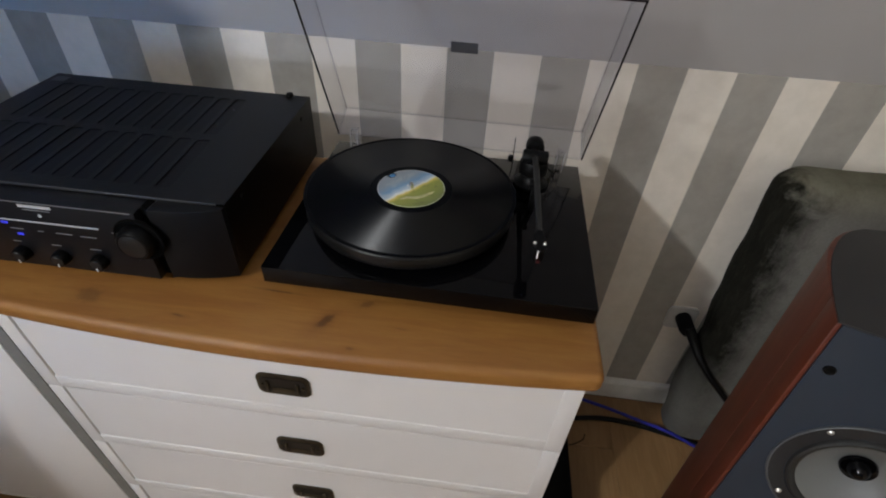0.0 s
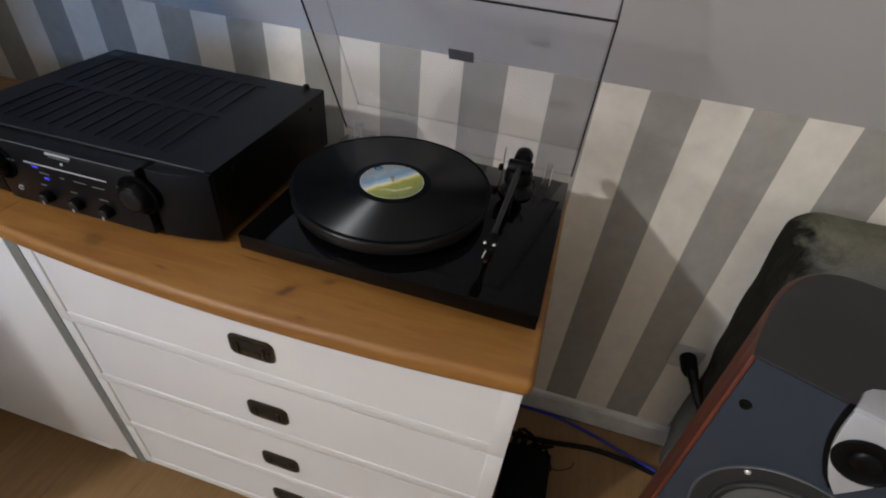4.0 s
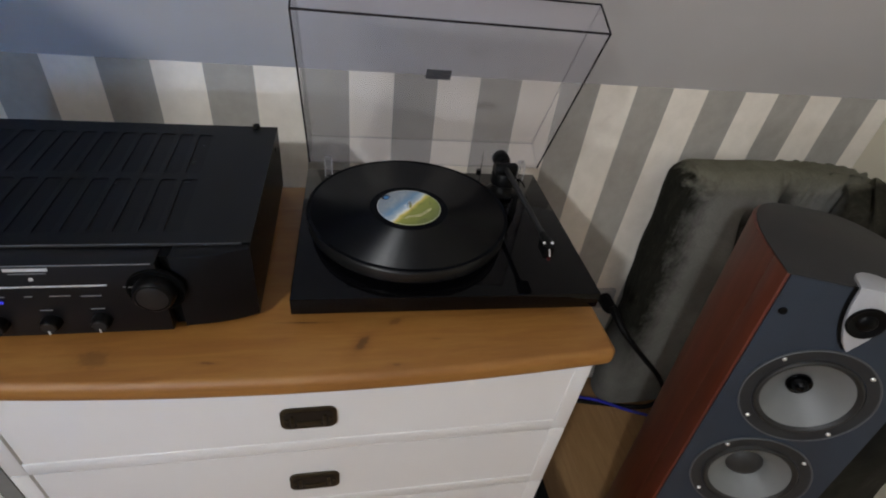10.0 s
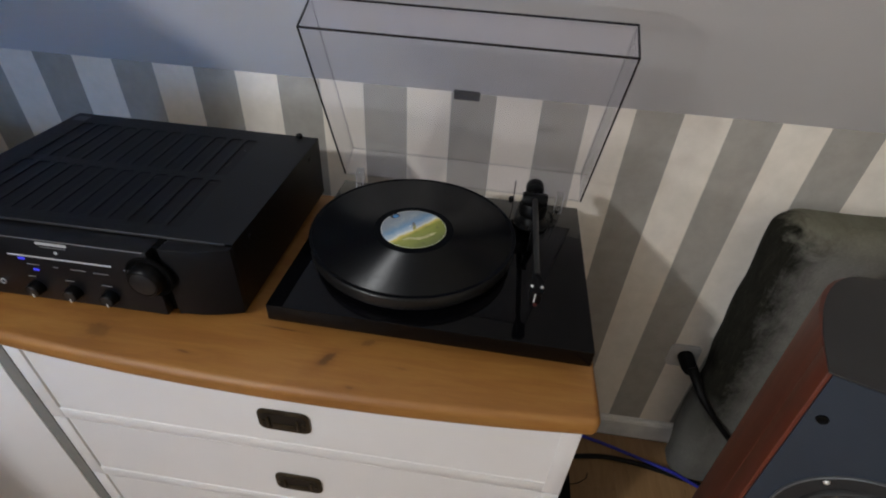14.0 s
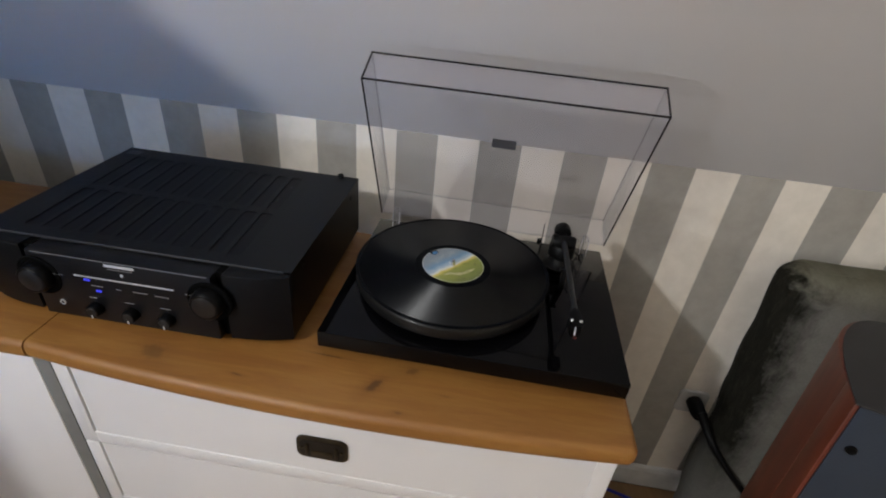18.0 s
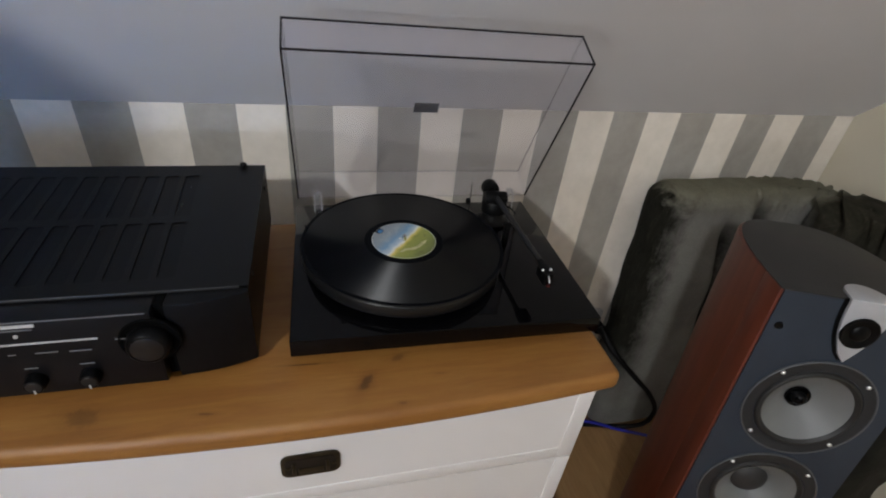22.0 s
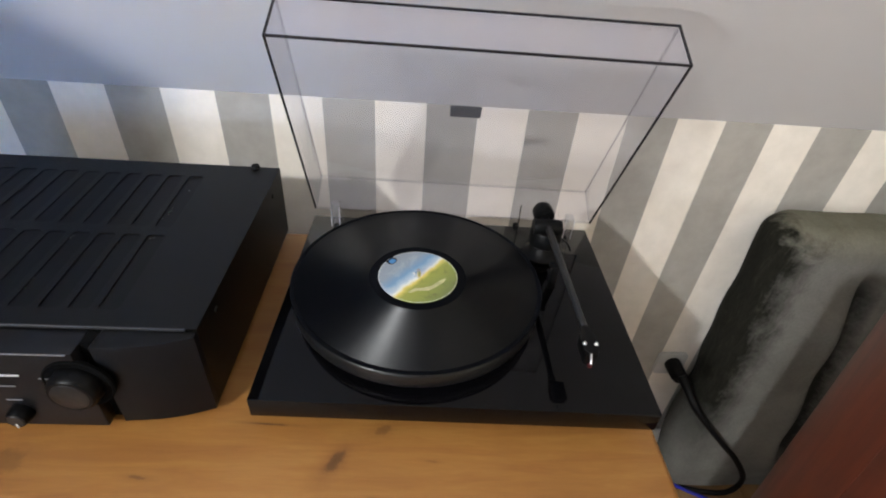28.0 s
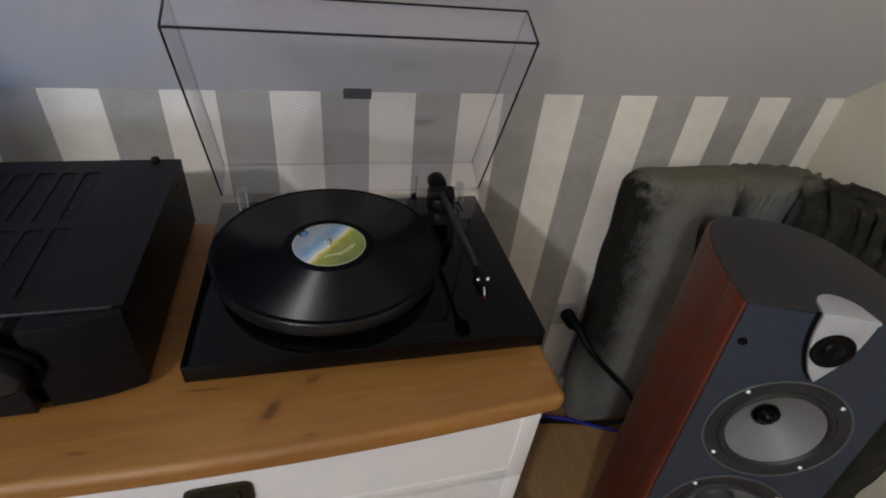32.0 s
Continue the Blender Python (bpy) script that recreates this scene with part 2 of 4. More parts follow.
def record_label():
    """The printed paper label: grey and blue sky over a white horizon, yellow and green land below it."""
    n = Nodes("printed_record_label")
    v = n.coord()
    s = n.add("ShaderNodeSeparateXYZ")
    n.link(v, s.inputs[0])
    warp = n.noise(v, 60.0, 5.0, 0.6)
    y = n.math("ADD", s.outputs[1], n.math("MULTIPLY", n.math("SUBTRACT", warp, 0.5), 0.010))
    t = n.math("MULTIPLY_ADD", y, 10.0, 0.5)
    col = n.ramp(t, [(0.0, (0.26, 0.28, 0.29)), (0.25, (0.25, 0.30, 0.34)), (0.38, (0.15, 0.29, 0.46)), (0.47, (0.42, 0.52, 0.60)), (0.51, (0.78, 0.78, 0.72)),
                     (0.545, (0.70, 0.58, 0.14)), (0.60, (0.30, 0.32, 0.06)), (0.8, (0.22, 0.26, 0.06)), (1.0, (0.15, 0.17, 0.06))])
    cloud = n.ramp(n.noise(v, 38.0, 5.0, 0.65, 1.2), [(0.50, (0, 0, 0)), (0.66, (1, 1, 1))])
    col = n.mix(n.math("MULTIPLY", n.math("MULTIPLY", cloud, n.math("LESS_THAN", y, 0.0)), 0.35), col, (0.46, 0.48, 0.49))
    land = n.math("GREATER_THAN", y, 0.006)
    dark = n.ramp(n.noise(v, 90.0, 4.0, 0.7, 0.4), [(0.56, (0, 0, 0)), (0.66, (1, 1, 1))])
    col = n.mix(n.math("MULTIPLY", n.math("MULTIPLY", dark, land), 0.5), col, (0.10, 0.10, 0.04))
    n.set(Base_Color=col, Roughness=0.4)
    return n.mat


def velvet():
    """Plush with brushed nap: dark ragged patches where the pile lies the other way, and painted side and fold shade.
    """
    n = Nodes("olive_grey_velvet")
    v = n.coord("World")
    s = n.add("ShaderNodeSeparateXYZ")
    n.link(v, s.inputs[0])
    nap = n.noise(v, 6.0, 6.0, 0.65, 0.5)
    ragged = n.noise(v, 17.0, 6.0, 0.75)
    strands = n.noise(n.coord("World", (90, 90, 22)), 1.0, 4.0, 0.7, 0.8)
    fine = n.noise(v, 190.0, 3.0)
    olive = n.ramp(nap, [(0.30, (0.120, 0.113, 0.080)), (0.52, (0.176, 0.167, 0.124)), (0.72, (0.215, 0.205, 0.160))])
    grey = n.ramp(nap, [(0.3, (0.158, 0.157, 0.154)), (0.7, (0.232, 0.230, 0.224))])
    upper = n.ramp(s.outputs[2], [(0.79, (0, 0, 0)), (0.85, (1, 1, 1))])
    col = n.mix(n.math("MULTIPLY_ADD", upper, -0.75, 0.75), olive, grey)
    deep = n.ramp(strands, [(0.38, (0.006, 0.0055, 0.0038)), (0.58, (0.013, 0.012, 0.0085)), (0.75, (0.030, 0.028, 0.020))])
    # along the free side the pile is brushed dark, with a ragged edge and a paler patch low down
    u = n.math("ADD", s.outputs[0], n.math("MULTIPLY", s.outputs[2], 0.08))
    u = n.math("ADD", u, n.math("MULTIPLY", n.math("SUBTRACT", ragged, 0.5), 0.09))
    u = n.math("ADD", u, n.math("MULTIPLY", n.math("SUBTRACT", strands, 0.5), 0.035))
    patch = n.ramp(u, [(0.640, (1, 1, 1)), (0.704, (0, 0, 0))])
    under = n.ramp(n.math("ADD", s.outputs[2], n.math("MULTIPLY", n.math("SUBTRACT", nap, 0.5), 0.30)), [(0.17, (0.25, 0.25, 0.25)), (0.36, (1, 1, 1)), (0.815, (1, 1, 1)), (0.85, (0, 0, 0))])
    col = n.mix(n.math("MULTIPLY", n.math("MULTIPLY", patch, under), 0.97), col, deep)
    # shade on the side that faces the room, painted dark by position with paler brushed strokes
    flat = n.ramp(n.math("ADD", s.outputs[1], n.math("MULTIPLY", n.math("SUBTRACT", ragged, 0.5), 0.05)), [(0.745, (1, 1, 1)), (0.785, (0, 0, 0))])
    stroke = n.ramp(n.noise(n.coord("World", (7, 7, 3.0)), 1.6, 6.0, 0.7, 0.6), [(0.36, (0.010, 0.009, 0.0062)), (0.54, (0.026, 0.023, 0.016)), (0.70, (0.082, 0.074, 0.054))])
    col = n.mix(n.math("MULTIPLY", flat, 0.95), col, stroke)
    # long dark streaks along the folds, the shade in the creases put into the colour
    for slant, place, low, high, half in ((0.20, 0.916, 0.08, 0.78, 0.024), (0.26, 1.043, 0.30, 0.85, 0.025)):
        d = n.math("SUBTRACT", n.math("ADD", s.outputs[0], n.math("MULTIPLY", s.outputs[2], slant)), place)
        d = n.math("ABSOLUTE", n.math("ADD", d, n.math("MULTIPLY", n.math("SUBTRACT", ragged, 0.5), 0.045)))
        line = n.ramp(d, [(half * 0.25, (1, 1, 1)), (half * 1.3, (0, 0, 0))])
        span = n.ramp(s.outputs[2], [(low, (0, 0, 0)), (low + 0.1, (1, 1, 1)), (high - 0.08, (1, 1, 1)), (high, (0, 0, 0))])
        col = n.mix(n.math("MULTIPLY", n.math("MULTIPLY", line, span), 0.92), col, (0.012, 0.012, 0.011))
    n.set(Base_Color=n.mix(n.math("MULTIPLY", fine, 0.30), col, (0.020, 0.019, 0.014)), Roughness=0.95, Specular_IOR_Level=0.04, Sheen_Weight=0.02, Sheen_Roughness=0.4)
    n.bump(fine, 0.6, 0.002)
    return n.mat


def red_veneer():
    n = Nodes("red_brown_veneer")
    v = n.coord("Object", (9, 9, 1.0))
    g = n.noise(v, 6.0, 6.0, 0.6, 0.5)
    f = n.noise(v, 55.0, 3.0)
    col = n.ramp(g, [(0.3, (0.076, 0.0142, 0.0055)), (0.55, (0.116, 0.0225, 0.0082)), (0.75, (0.148, 0.032, 0.0115))])
    n.set(Base_Color=n.mix(n.math("MULTIPLY", f, 0.35), col, (0.06, 0.014, 0.008)), Roughness=0.42)
    n.bump(f, 0.06, 0.0005)
    return n.mat


KNOTS = ((-0.179, 0.370, 0.0085, -0.95, 1.7, 0.75, 0.9), (-0.478, 0.366, 0.013, 0.3, 1.5, 1.0, 0.6), (-0.135, 0.405, 0.006, -0.4, 1.8, 0.9, 0.6), (-0.355, 0.352, 0.003, 0.15, 3.2, 0.7, 0.7),
         (-0.250, 0.4095, 0.0013, 0.05, 17.0, 0.85, 0.95), (-0.139, 0.334, 0.003, 0.1, 2.0, 0.8, 0.5), (-0.085, 0.372, 0.002, 0.1, 4.0, 0.8, 0.4))
M_WALLPAPER = striped_wallpaper()
M_CEIL = painted("matt_ceiling_paint", (0.785, 0.775, 0.79))
M_BEIGE = painted("cream_wall_paint", (0.62, 0.56, 0.44))
M_WALL = painted("pale_wall_paint", (0.20, 0.21, 0.225))
M_TRIM = plain("white_gloss_trim", (0.74, 0.73, 0.71), 0.4)
M_WHITE = plain("white_satin_lacquer", (0.775, 0.763, 0.760), 0.38, vary=0.02, scale=6.0, bump=0.05)
M_GROOVE = plain("grey_shadow_groove", (0.19, 0.185, 0.175), 0.6)
M_TOP = oak("honey_oak_worktop", (0.400, 0.200, 0.050), (0.330, 0.146, 0.031), (0.232, 0.092, 0.019), KNOTS, (0.7, 6.0, 6.0), 0.5)
M_FLOOR = oak("oak_floor_laminate", (0.40, 0.245, 0.115), (0.33, 0.19, 0.082), (0.25, 0.138, 0.056), (), (7.0, 0.8, 6.0), 0.45, True, True)
M_BRONZE = plain("antique_bronze", (0.060, 0.051, 0.034), 0.42, 0.85, 0.25, 60.0)
M_AMP = plain("black_powder_coat_steel", (0.0028, 0.0028, 0.0026), 0.34, 0.0, 0.2, 10.0, 0.3, 700.0, Specular_IOR_Level=0.19)
# paler grey that paints in the highlight along the cover's front edge
M_LIP = plain("cover_edge_highlight", (0.030, 0.030, 0.031), 0.35, Specular_IOR_Level=0.5)
# lighter copy of the knob plastic for the reflection on knob fronts
M_KNOBFACE = plain("knob_face_sheen", (0.0065, 0.0065, 0.0070), 0.38, 0.1)
M_BRUSHED = plain("dark_brushed_aluminium", (0.0125, 0.0128, 0.0150), 0.38, 0.7, 0.1, 12.0, 0.12, 500.0)
M_AMPFRONT = plain("black_brushed_aluminium", (0.0034, 0.0036, 0.0042), 0.42, 0.0, 0.1, 12.0, 0.12, 500.0, Specular_IOR_Level=0.15)
M_SLOT_BACKING = plain("dim_slot_backing", (0.0022, 0.0022, 0.0020), 0.36, Specular_IOR_Level=0.16)
M_AMPGAP = plain("black_inner_steel", (0.002, 0.002, 0.002), 0.8, Specular_IOR_Level=0.05)
M_SILVER = plain("pale_silver_print", (0.62, 0.63, 0.65), 0.35, 0.3)
M_PRINT = plain("dim_grey_print", (0.13, 0.13, 0.137), 0.5)
M_COPPER = plain("copper_wire", (0.05, 0.028, 0.018), 0.4, 0.3)
M_GREENPCB = plain("green_circuit_board", (0.010, 0.030, 0.014), 0.5)
M_DULL = plain("dull_grey_component", (0.018, 0.018, 0.019), 0.5)
M_KNOB = plain("black_knob_plastic", (0.0028, 0.0028, 0.0031), 0.36, Specular_IOR_Level=0.12)
M_PIANO = plain("black_piano_lacquer", (0.0016, 0.0016, 0.0020), 0.05, 0.0, 0.1, 10.0, 0.0, rvary=0.03, Specular_IOR_Level=0.19)
M_PLATTER = plain("dark_platter_steel", (0.022, 0.0215, 0.021), 0.30, 0.6)
M_BLACK = plain("matt_black_plastic", (0.0036, 0.0036, 0.0038), 0.42, Specular_IOR_Level=0.12)
M_GREYMETAL = plain("dark_carbon_tube", (0.0075, 0.0078, 0.0084), 0.45, 0.0)
M_STEEL = plain("polished_steel_screw", (0.88, 0.88, 0.89), 0.34, 0.9, 0.03)
M_CHROME = plain("bright_chrome", (0.75, 0.75, 0.76), 0.12, 1.0, 0.03)
M_RED = plain("red_cartridge_plastic", (0.045, 0.004, 0.005), 0.4)
M_VINYL = vinyl()
M_LABEL = record_label()
M_LABELRIM = plain("pale_label_print", (0.62, 0.62, 0.58), 0.5)
M_LABELPATH = plain("cream_label_print", (0.50, 0.47, 0.26), 0.5, vary=0.25, scale=90.0)
M_LABELMARK = plain("blue_label_print", (0.05, 0.22, 0.48), 0.5)
M_LID = clear_plastic("clear_dusty_acrylic", (0.990, 0.986, 0.997), 0.05, 0.045)
M_LIDEDGE = plain("dark_acrylic_edge", (0.012, 0.011, 0.016), 0.25)
M_LIDLINE = clear_plastic("acrylic_corner_bend", (0.945, 0.945, 0.955))
M_BADGE = plain("dark_grey_badge", (0.035, 0.036, 0.04), 0.4)
M_CLEAR = clear_plastic("clear_hinge_plastic", (0.975, 0.975, 0.98), 0.12, 0.05)
M_EDGE_GLINT = plain("acrylic_edge_glint", (0.62, 0.61, 0.63), 0.2)
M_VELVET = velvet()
M_VENEER = red_veneer()
M_BAFFLE = plain("blue_grey_baffle_lacquer", (0.0195, 0.0285, 0.0435), 0.55, 0.0, 0.08, 14.0, 0.4, 420.0)
M_CAP = plain("charcoal_top_panel", (0.0185, 0.0178, 0.0178), 0.6, 0.0, 0.1, 14.0, 0.3, 400.0)
M_SURROUND = plain("black_rubber_surround", (0.012, 0.012, 0.012), 0.55)
M_CONE = plain("pale_grey_cone", (0.150, 0.155, 0.153), 0.5, 0.0, 0.05)
M_RING = plain("dark_grey_driver_ring", (0.018, 0.020, 0.023), 0.5, 0.1)
M_RIM = plain("grey_driver_rim", (0.070, 0.074, 0.080), 0.45)
M_HOLLOW = plain("bronze_hollow_shade", (0.010, 0.008, 0.006), 0.5, 0.3)
M_HORN = plain("silver_tweeter_plate", (0.50, 0.51, 0.54), 0.38, 0.35)
M_BLUE = plain("blue_cable_sheath", (0.012, 0.016, 0.34), 0.4)
M_RUBBER = plain("black_cable_sheath", (0.0045, 0.0045, 0.005), 0.5, Specular_IOR_Level=0.15)
M_WHITEPLASTIC = plain("white_socket_plastic", (0.52, 0.505, 0.475), 0.4)


def glow(name, color, strength):
    n = Nodes(name)
    n.set(Base_Color=(0.01, 0.01, 0.02), Emission_Color=color, Emission_Strength=strength)
    return n.mat


M_LED = glow("blue_indicator_light", (0.05, 0.06, 1.0), 0.7)

# ---- mesh helpers ----


def thing(name, m, label, category, group="", kind=""):
    ob = new(name)
    ob.empty_display_size = 0.05
    ob.matrix_world = m
    return tagged(ob, label, category, group, kind)


def part(name, bm, material, parent=None, label="", smooth=True, m=None):
    """Links a bmesh as one mesh object, under a thing or a part, in its parent's axes."""
    me = bpy.data.meshes.new(name)
    bmesh.ops.recalc_face_normals(bm, faces=bm.faces[:])
    bm.to_mesh(me)
    bm.free()
    me.materials.append(material)
    if smooth:
        me.shade_smooth()
        me.set_sharp_from_angle(angle=radians(38))
    ob = new(name, me)
    if parent is not None:
        ob.parent = parent
    if m is not None:
        ob.matrix_basis = m
    if label:
        tagged(ob, label)
    return ob


def box(lo, hi, bev=0.0, seg=2):
    bm = bmesh.new()
    bmesh.ops.create_cube(bm, size=1.0)
    lo, hi = Vector(lo), Vector(hi)
    for v in bm.verts:
        v.co = Vector((lo[i] + (v.co[i] + 0.5) * (hi[i] - lo[i]) for i in range(3)))
    if bev:
        bmesh.ops.bevel(bm, geom=bm.edges[:], offset=bev, segments=seg, profile=0.5, affect="EDGES")
    return bm


def prism(outline, z0, z1, bev=0.0, seg=2, rim_only=True):
    """An outline in x and y, raised from z0 to z1, with its top and bottom rims rounded."""
    bm = bmesh.new()
    lo = [bm.verts.new((x, y, z0)) for x, y in outline]
    hi = [bm.verts.new((x, y, z1)) for x, y in outline]
    bm.faces.new(lo)
    bm.faces.new(hi)
    n = len(outline)
    for i in range(n):
        bm.faces.new((lo[i], lo[(i + 1) % n], hi[(i + 1) % n], hi[i]))
    bmesh.ops.recalc_face_normals(bm, faces=bm.faces[:])
    if bev:
        es = [e for e in bm.edges if abs(e.verts[0].co.z - e.verts[1].co.z) < 1e-6] if rim_only else bm.edges[:]
        bmesh.ops.bevel(bm, geom=es, offset=bev, segments=seg, profile=0.5, affect="EDGES", clamp_overlap=True)
    return bm


def lathe(profile, seg=64):
    """A profile of (radius, z) turned round z; a first or last radius of 0 closes it."""
    bm = bmesh.new()
    rings = []
    for r, z in profile:
        if r < 1e-6:
            rings.append([bm.verts.new((0, 0, z))])
        else:
            rings.append([bm.verts.new((r * math.cos(2 * math.pi * i / seg), r * math.sin(2 * math.pi * i / seg), z)) for i in range(seg)])
    for a, b in zip(rings, rings[1:]):
        for i in range(seg):
            j = (i + 1) % seg
            if len(a) == 1 and len(b) == 1:
                continue
            if len(a) == 1:
                bm.faces.new((a[0], b[i], b[j]))
            elif len(b) == 1:
                bm.faces.new((a[i], a[j], b[0]))
            else:
                bm.faces.new((a[i], a[j], b[j], b[i]))
    return bm


def smooth_path(pts, n=10):
    """A Catmull-Rom line through the points."""
    p = [Vector(q) for q in pts]
    p = [p[0] * 2 - p[1]] + p + [p[-1] * 2 - p[-2]]
    out = []
    for i in range(1, len(p) - 2):
        a, b, c, d = p[i - 1:i + 3]
        for k in range(n):
            t = k / n
            out.append(0.5 * (2 * b + (c - a) * t + (2 * a - 5 * b + 4 * c - d) * t * t + (3 * b - a - 3 * c + d) * t ** 3))
    out.append(p[-2])
    return out


def tube(pts, r, seg=10, curved=True):
    """A round rod along the points; r is one radius or one for each point given."""
    path = smooth_path(pts) if curved else [Vector(q) for q in pts]
    radii = [r] * len(path) if isinstance(r, (int, float)) else [r[0] + (r[-1] - r[0]) * i / (len(path) - 1) for i in range(len(path))]
    bm = bmesh.new()
    side = None
    rings = []
    for i, p in enumerate(path):
        d = (path[min(i + 1, len(path) - 1)] - path[max(i - 1, 0)]).normalized()
        if side is None:
            side = d.orthogonal().normalized()
        side = (side - d * side.dot(d)).normalized()
        up = d.cross(side)
        rings.append([bm.verts.new(p + (side * math.cos(2 * math.pi * k / seg) + up * math.sin(2 * math.pi * k / seg)) * radii[i]) for k in range(seg)])
    for a, b in zip(rings, rings[1:]):
        for k in range(seg):
            j = (k + 1) % seg
            bm.faces.new((a[k], a[j], b[j], b[k]))
    bm.faces.new(rings[0])
    bm.faces.new(rings[-1])
    return bm


def merged(*bms):
    """Several bmeshes as one; they are freed."""
    out = bmesh.new()
    for b in bms:
        me = bpy.data.meshes.new("tmp")
        b.to_mesh(me)
        b.free()
        out.from_mesh(me)
        bpy.data.meshes.remove(me)
    return out


def moved(bm, m):
    bm.transform(m)
    return bm


def rounded_rect(w, h, r, n=6, cx=0.0, cy=0.0):
    pts = []
    for k, (sx, sy) in enumerate(((1, 1), (-1, 1), (-1, -1), (1, -1))):
        for i in range(n + 1):
            a = math.pi / 2 * (k + i / n)
            pts.append((cx + sx * (w / 2 - r) + r * math.cos(a), cy + sy * (h / 2 - r) + r * math.sin(a)))
    return pts


def structure(name, bm, material, label, category, smooth=False):
    return tagged(part(name, bm, material, None, "", smooth), label, category, "", "structure")


# ---- the room ----
WALL_Y, EAST, WEST, SOUTH, KNEE = 0.930, 1.133, -3.2, -3.6, 1.002
NICHE, JAMB, BLOCK_END = -1.5, -0.42, -1.153
structure("wall_north", box((NICHE - 0.12, WALL_Y, -0.02), (EAST + 0.12, WALL_Y + 0.12, KNEE)), M_WALLPAPER, "low knee wall with grey and white striped wallpaper", "wall")
structure("wall_east", box((EAST, SOUTH, -0.02), (EAST + 0.12, WALL_Y - 0.001, 3.1)), M_BEIGE, "plain cream painted side wall", "wall")
# the south wall with a window opening, the wall that ends the niche on the west, an added unseen wall that cuts off the
# lamp, and the far west wall
WX0, WX1, WZ0, WZ1 = -1.30, -0.74, 0.95, 1.95
for lo, hi in (((WEST - 0.12, SOUTH - 0.12, -0.02), (WX0, SOUTH - 0.001, 3.1)), ((WX1, SOUTH - 0.12, -0.02), (EAST + 0.12, SOUTH - 0.001, 3.1)),
               ((WX0, SOUTH - 0.12, -0.02), (WX1, SOUTH - 0.001, WZ0)), ((WX0, SOUTH - 0.12, WZ1), (WX1, SOUTH - 0.001, 3.1))):
    structure("wall_south", box(lo, hi), M_WALL, "plain painted wall round a window", "wall")
structure("wall_west", box((NICHE - 0.12, JAMB + 0.121, -0.02), (NICHE, WALL_Y - 0.001, 3.1)), M_WALL, "plain painted wall at the end of the niche", "wall")
structure("wall_light_block", box((WEST, JAMB, -0.02), (BLOCK_END, JAMB + 0.12, 3.1)), M_WALL, "unseen wall added to block the lamp light at the left", "wall")
structure("wall_far_west", box((WEST - 0.12, SOUTH, -0.02), (WEST, JAMB + 0.12, 3.1)), M_WALL, "plain painted wall", "wall")
SLOPE = 1.0
CEIL_Z = 3.0
ys = WALL_Y - (CEIL_Z - KNEE) / SLOPE
slope = bmesh.new()
prof = [(WALL_Y + 0.12, KNEE - 0.12 * SLOPE + 0.121), (WALL_Y, KNEE + 0.0), (ys, CEIL_Z), (ys, CEIL_Z + 0.15), (WALL_Y + 0.12, KNEE + 0.15)]
for x in (NICHE - 0.12, EAST + 0.12):
    slope.faces.new([slope.verts.new((x, y, z)) for y, z in prof])
slope.verts.ensure_lookup_table()
for i in range(5):
    j = (i + 1) % 5
    slope.faces.new((slope.verts[i], slope.verts[j], slope.verts[5 + j], slope.verts[5 + i]))
structure("ceiling_slope", slope, M_CEIL, "sloping attic ceiling in matt pale grey paint", "ceiling")
structure("ceiling", box((WEST - 0.12, SOUTH, CEIL_Z), (EAST + 0.12, ys - 0.001, CEIL_Z + 0.15)), M_CEIL, "flat ceiling in matt pale grey paint", "ceiling")
structure("floor", merged(box((WEST - 0.12, SOUTH - 0.12, -0.12), (NICHE - 0.1205, JAMB + 0.12, -0.012)), box((NICHE - 0.12, SOUTH - 0.12, -0.12), (EAST + 0.12, WALL_Y + 0.12, -0.012))), M_BLACK, "dark underlay beneath the floorboards", "floor")
bb = prism([(0, 0), (0.014, 0), (0.014, 0.066), (0.010, 0.076), (0.004, 0.080), (0, 0.080)], NICHE, EAST)
bb.transform(Matrix(((0, 0, 1, 0), (-1, 0, 0, WALL_Y), (0, 1, 0, 0), (0, 0, 0, 1))))
structure("baseboard", bb, M_TRIM, "low white painted baseboard", "baseboard")

# ---- sideboard ----
TOP_Z = 0.85


def worktop_outline(x0, x1, back, round_right):
    """The bowed front edge of the worktop and, at its free end, rounded corners."""
    def front(x):
        return 0.318 + 0.000150 * ((x + 0.2) / 0.07) ** 2 * 4.2
    pts = [(x0, back), (x0, front(x0))]
    k = 26
    end = x1 - (0.012 if round_right else 0)
    for i in range(1, k):
        x = x0 + (end - x0) * i / k
        pts.append((x, front(x)))
    if round_right:
        fy = front(end)
        for i in range(7):
            a = -math.pi / 2 + math.pi / 2 * i / 6
            pts.append((end + 0.012 * math.cos(a), fy + 0.012 + 0.012 * math.sin(a)))
    else:
        pts.append((end, front(end)))
    pts.append((x1, back))
    return pts


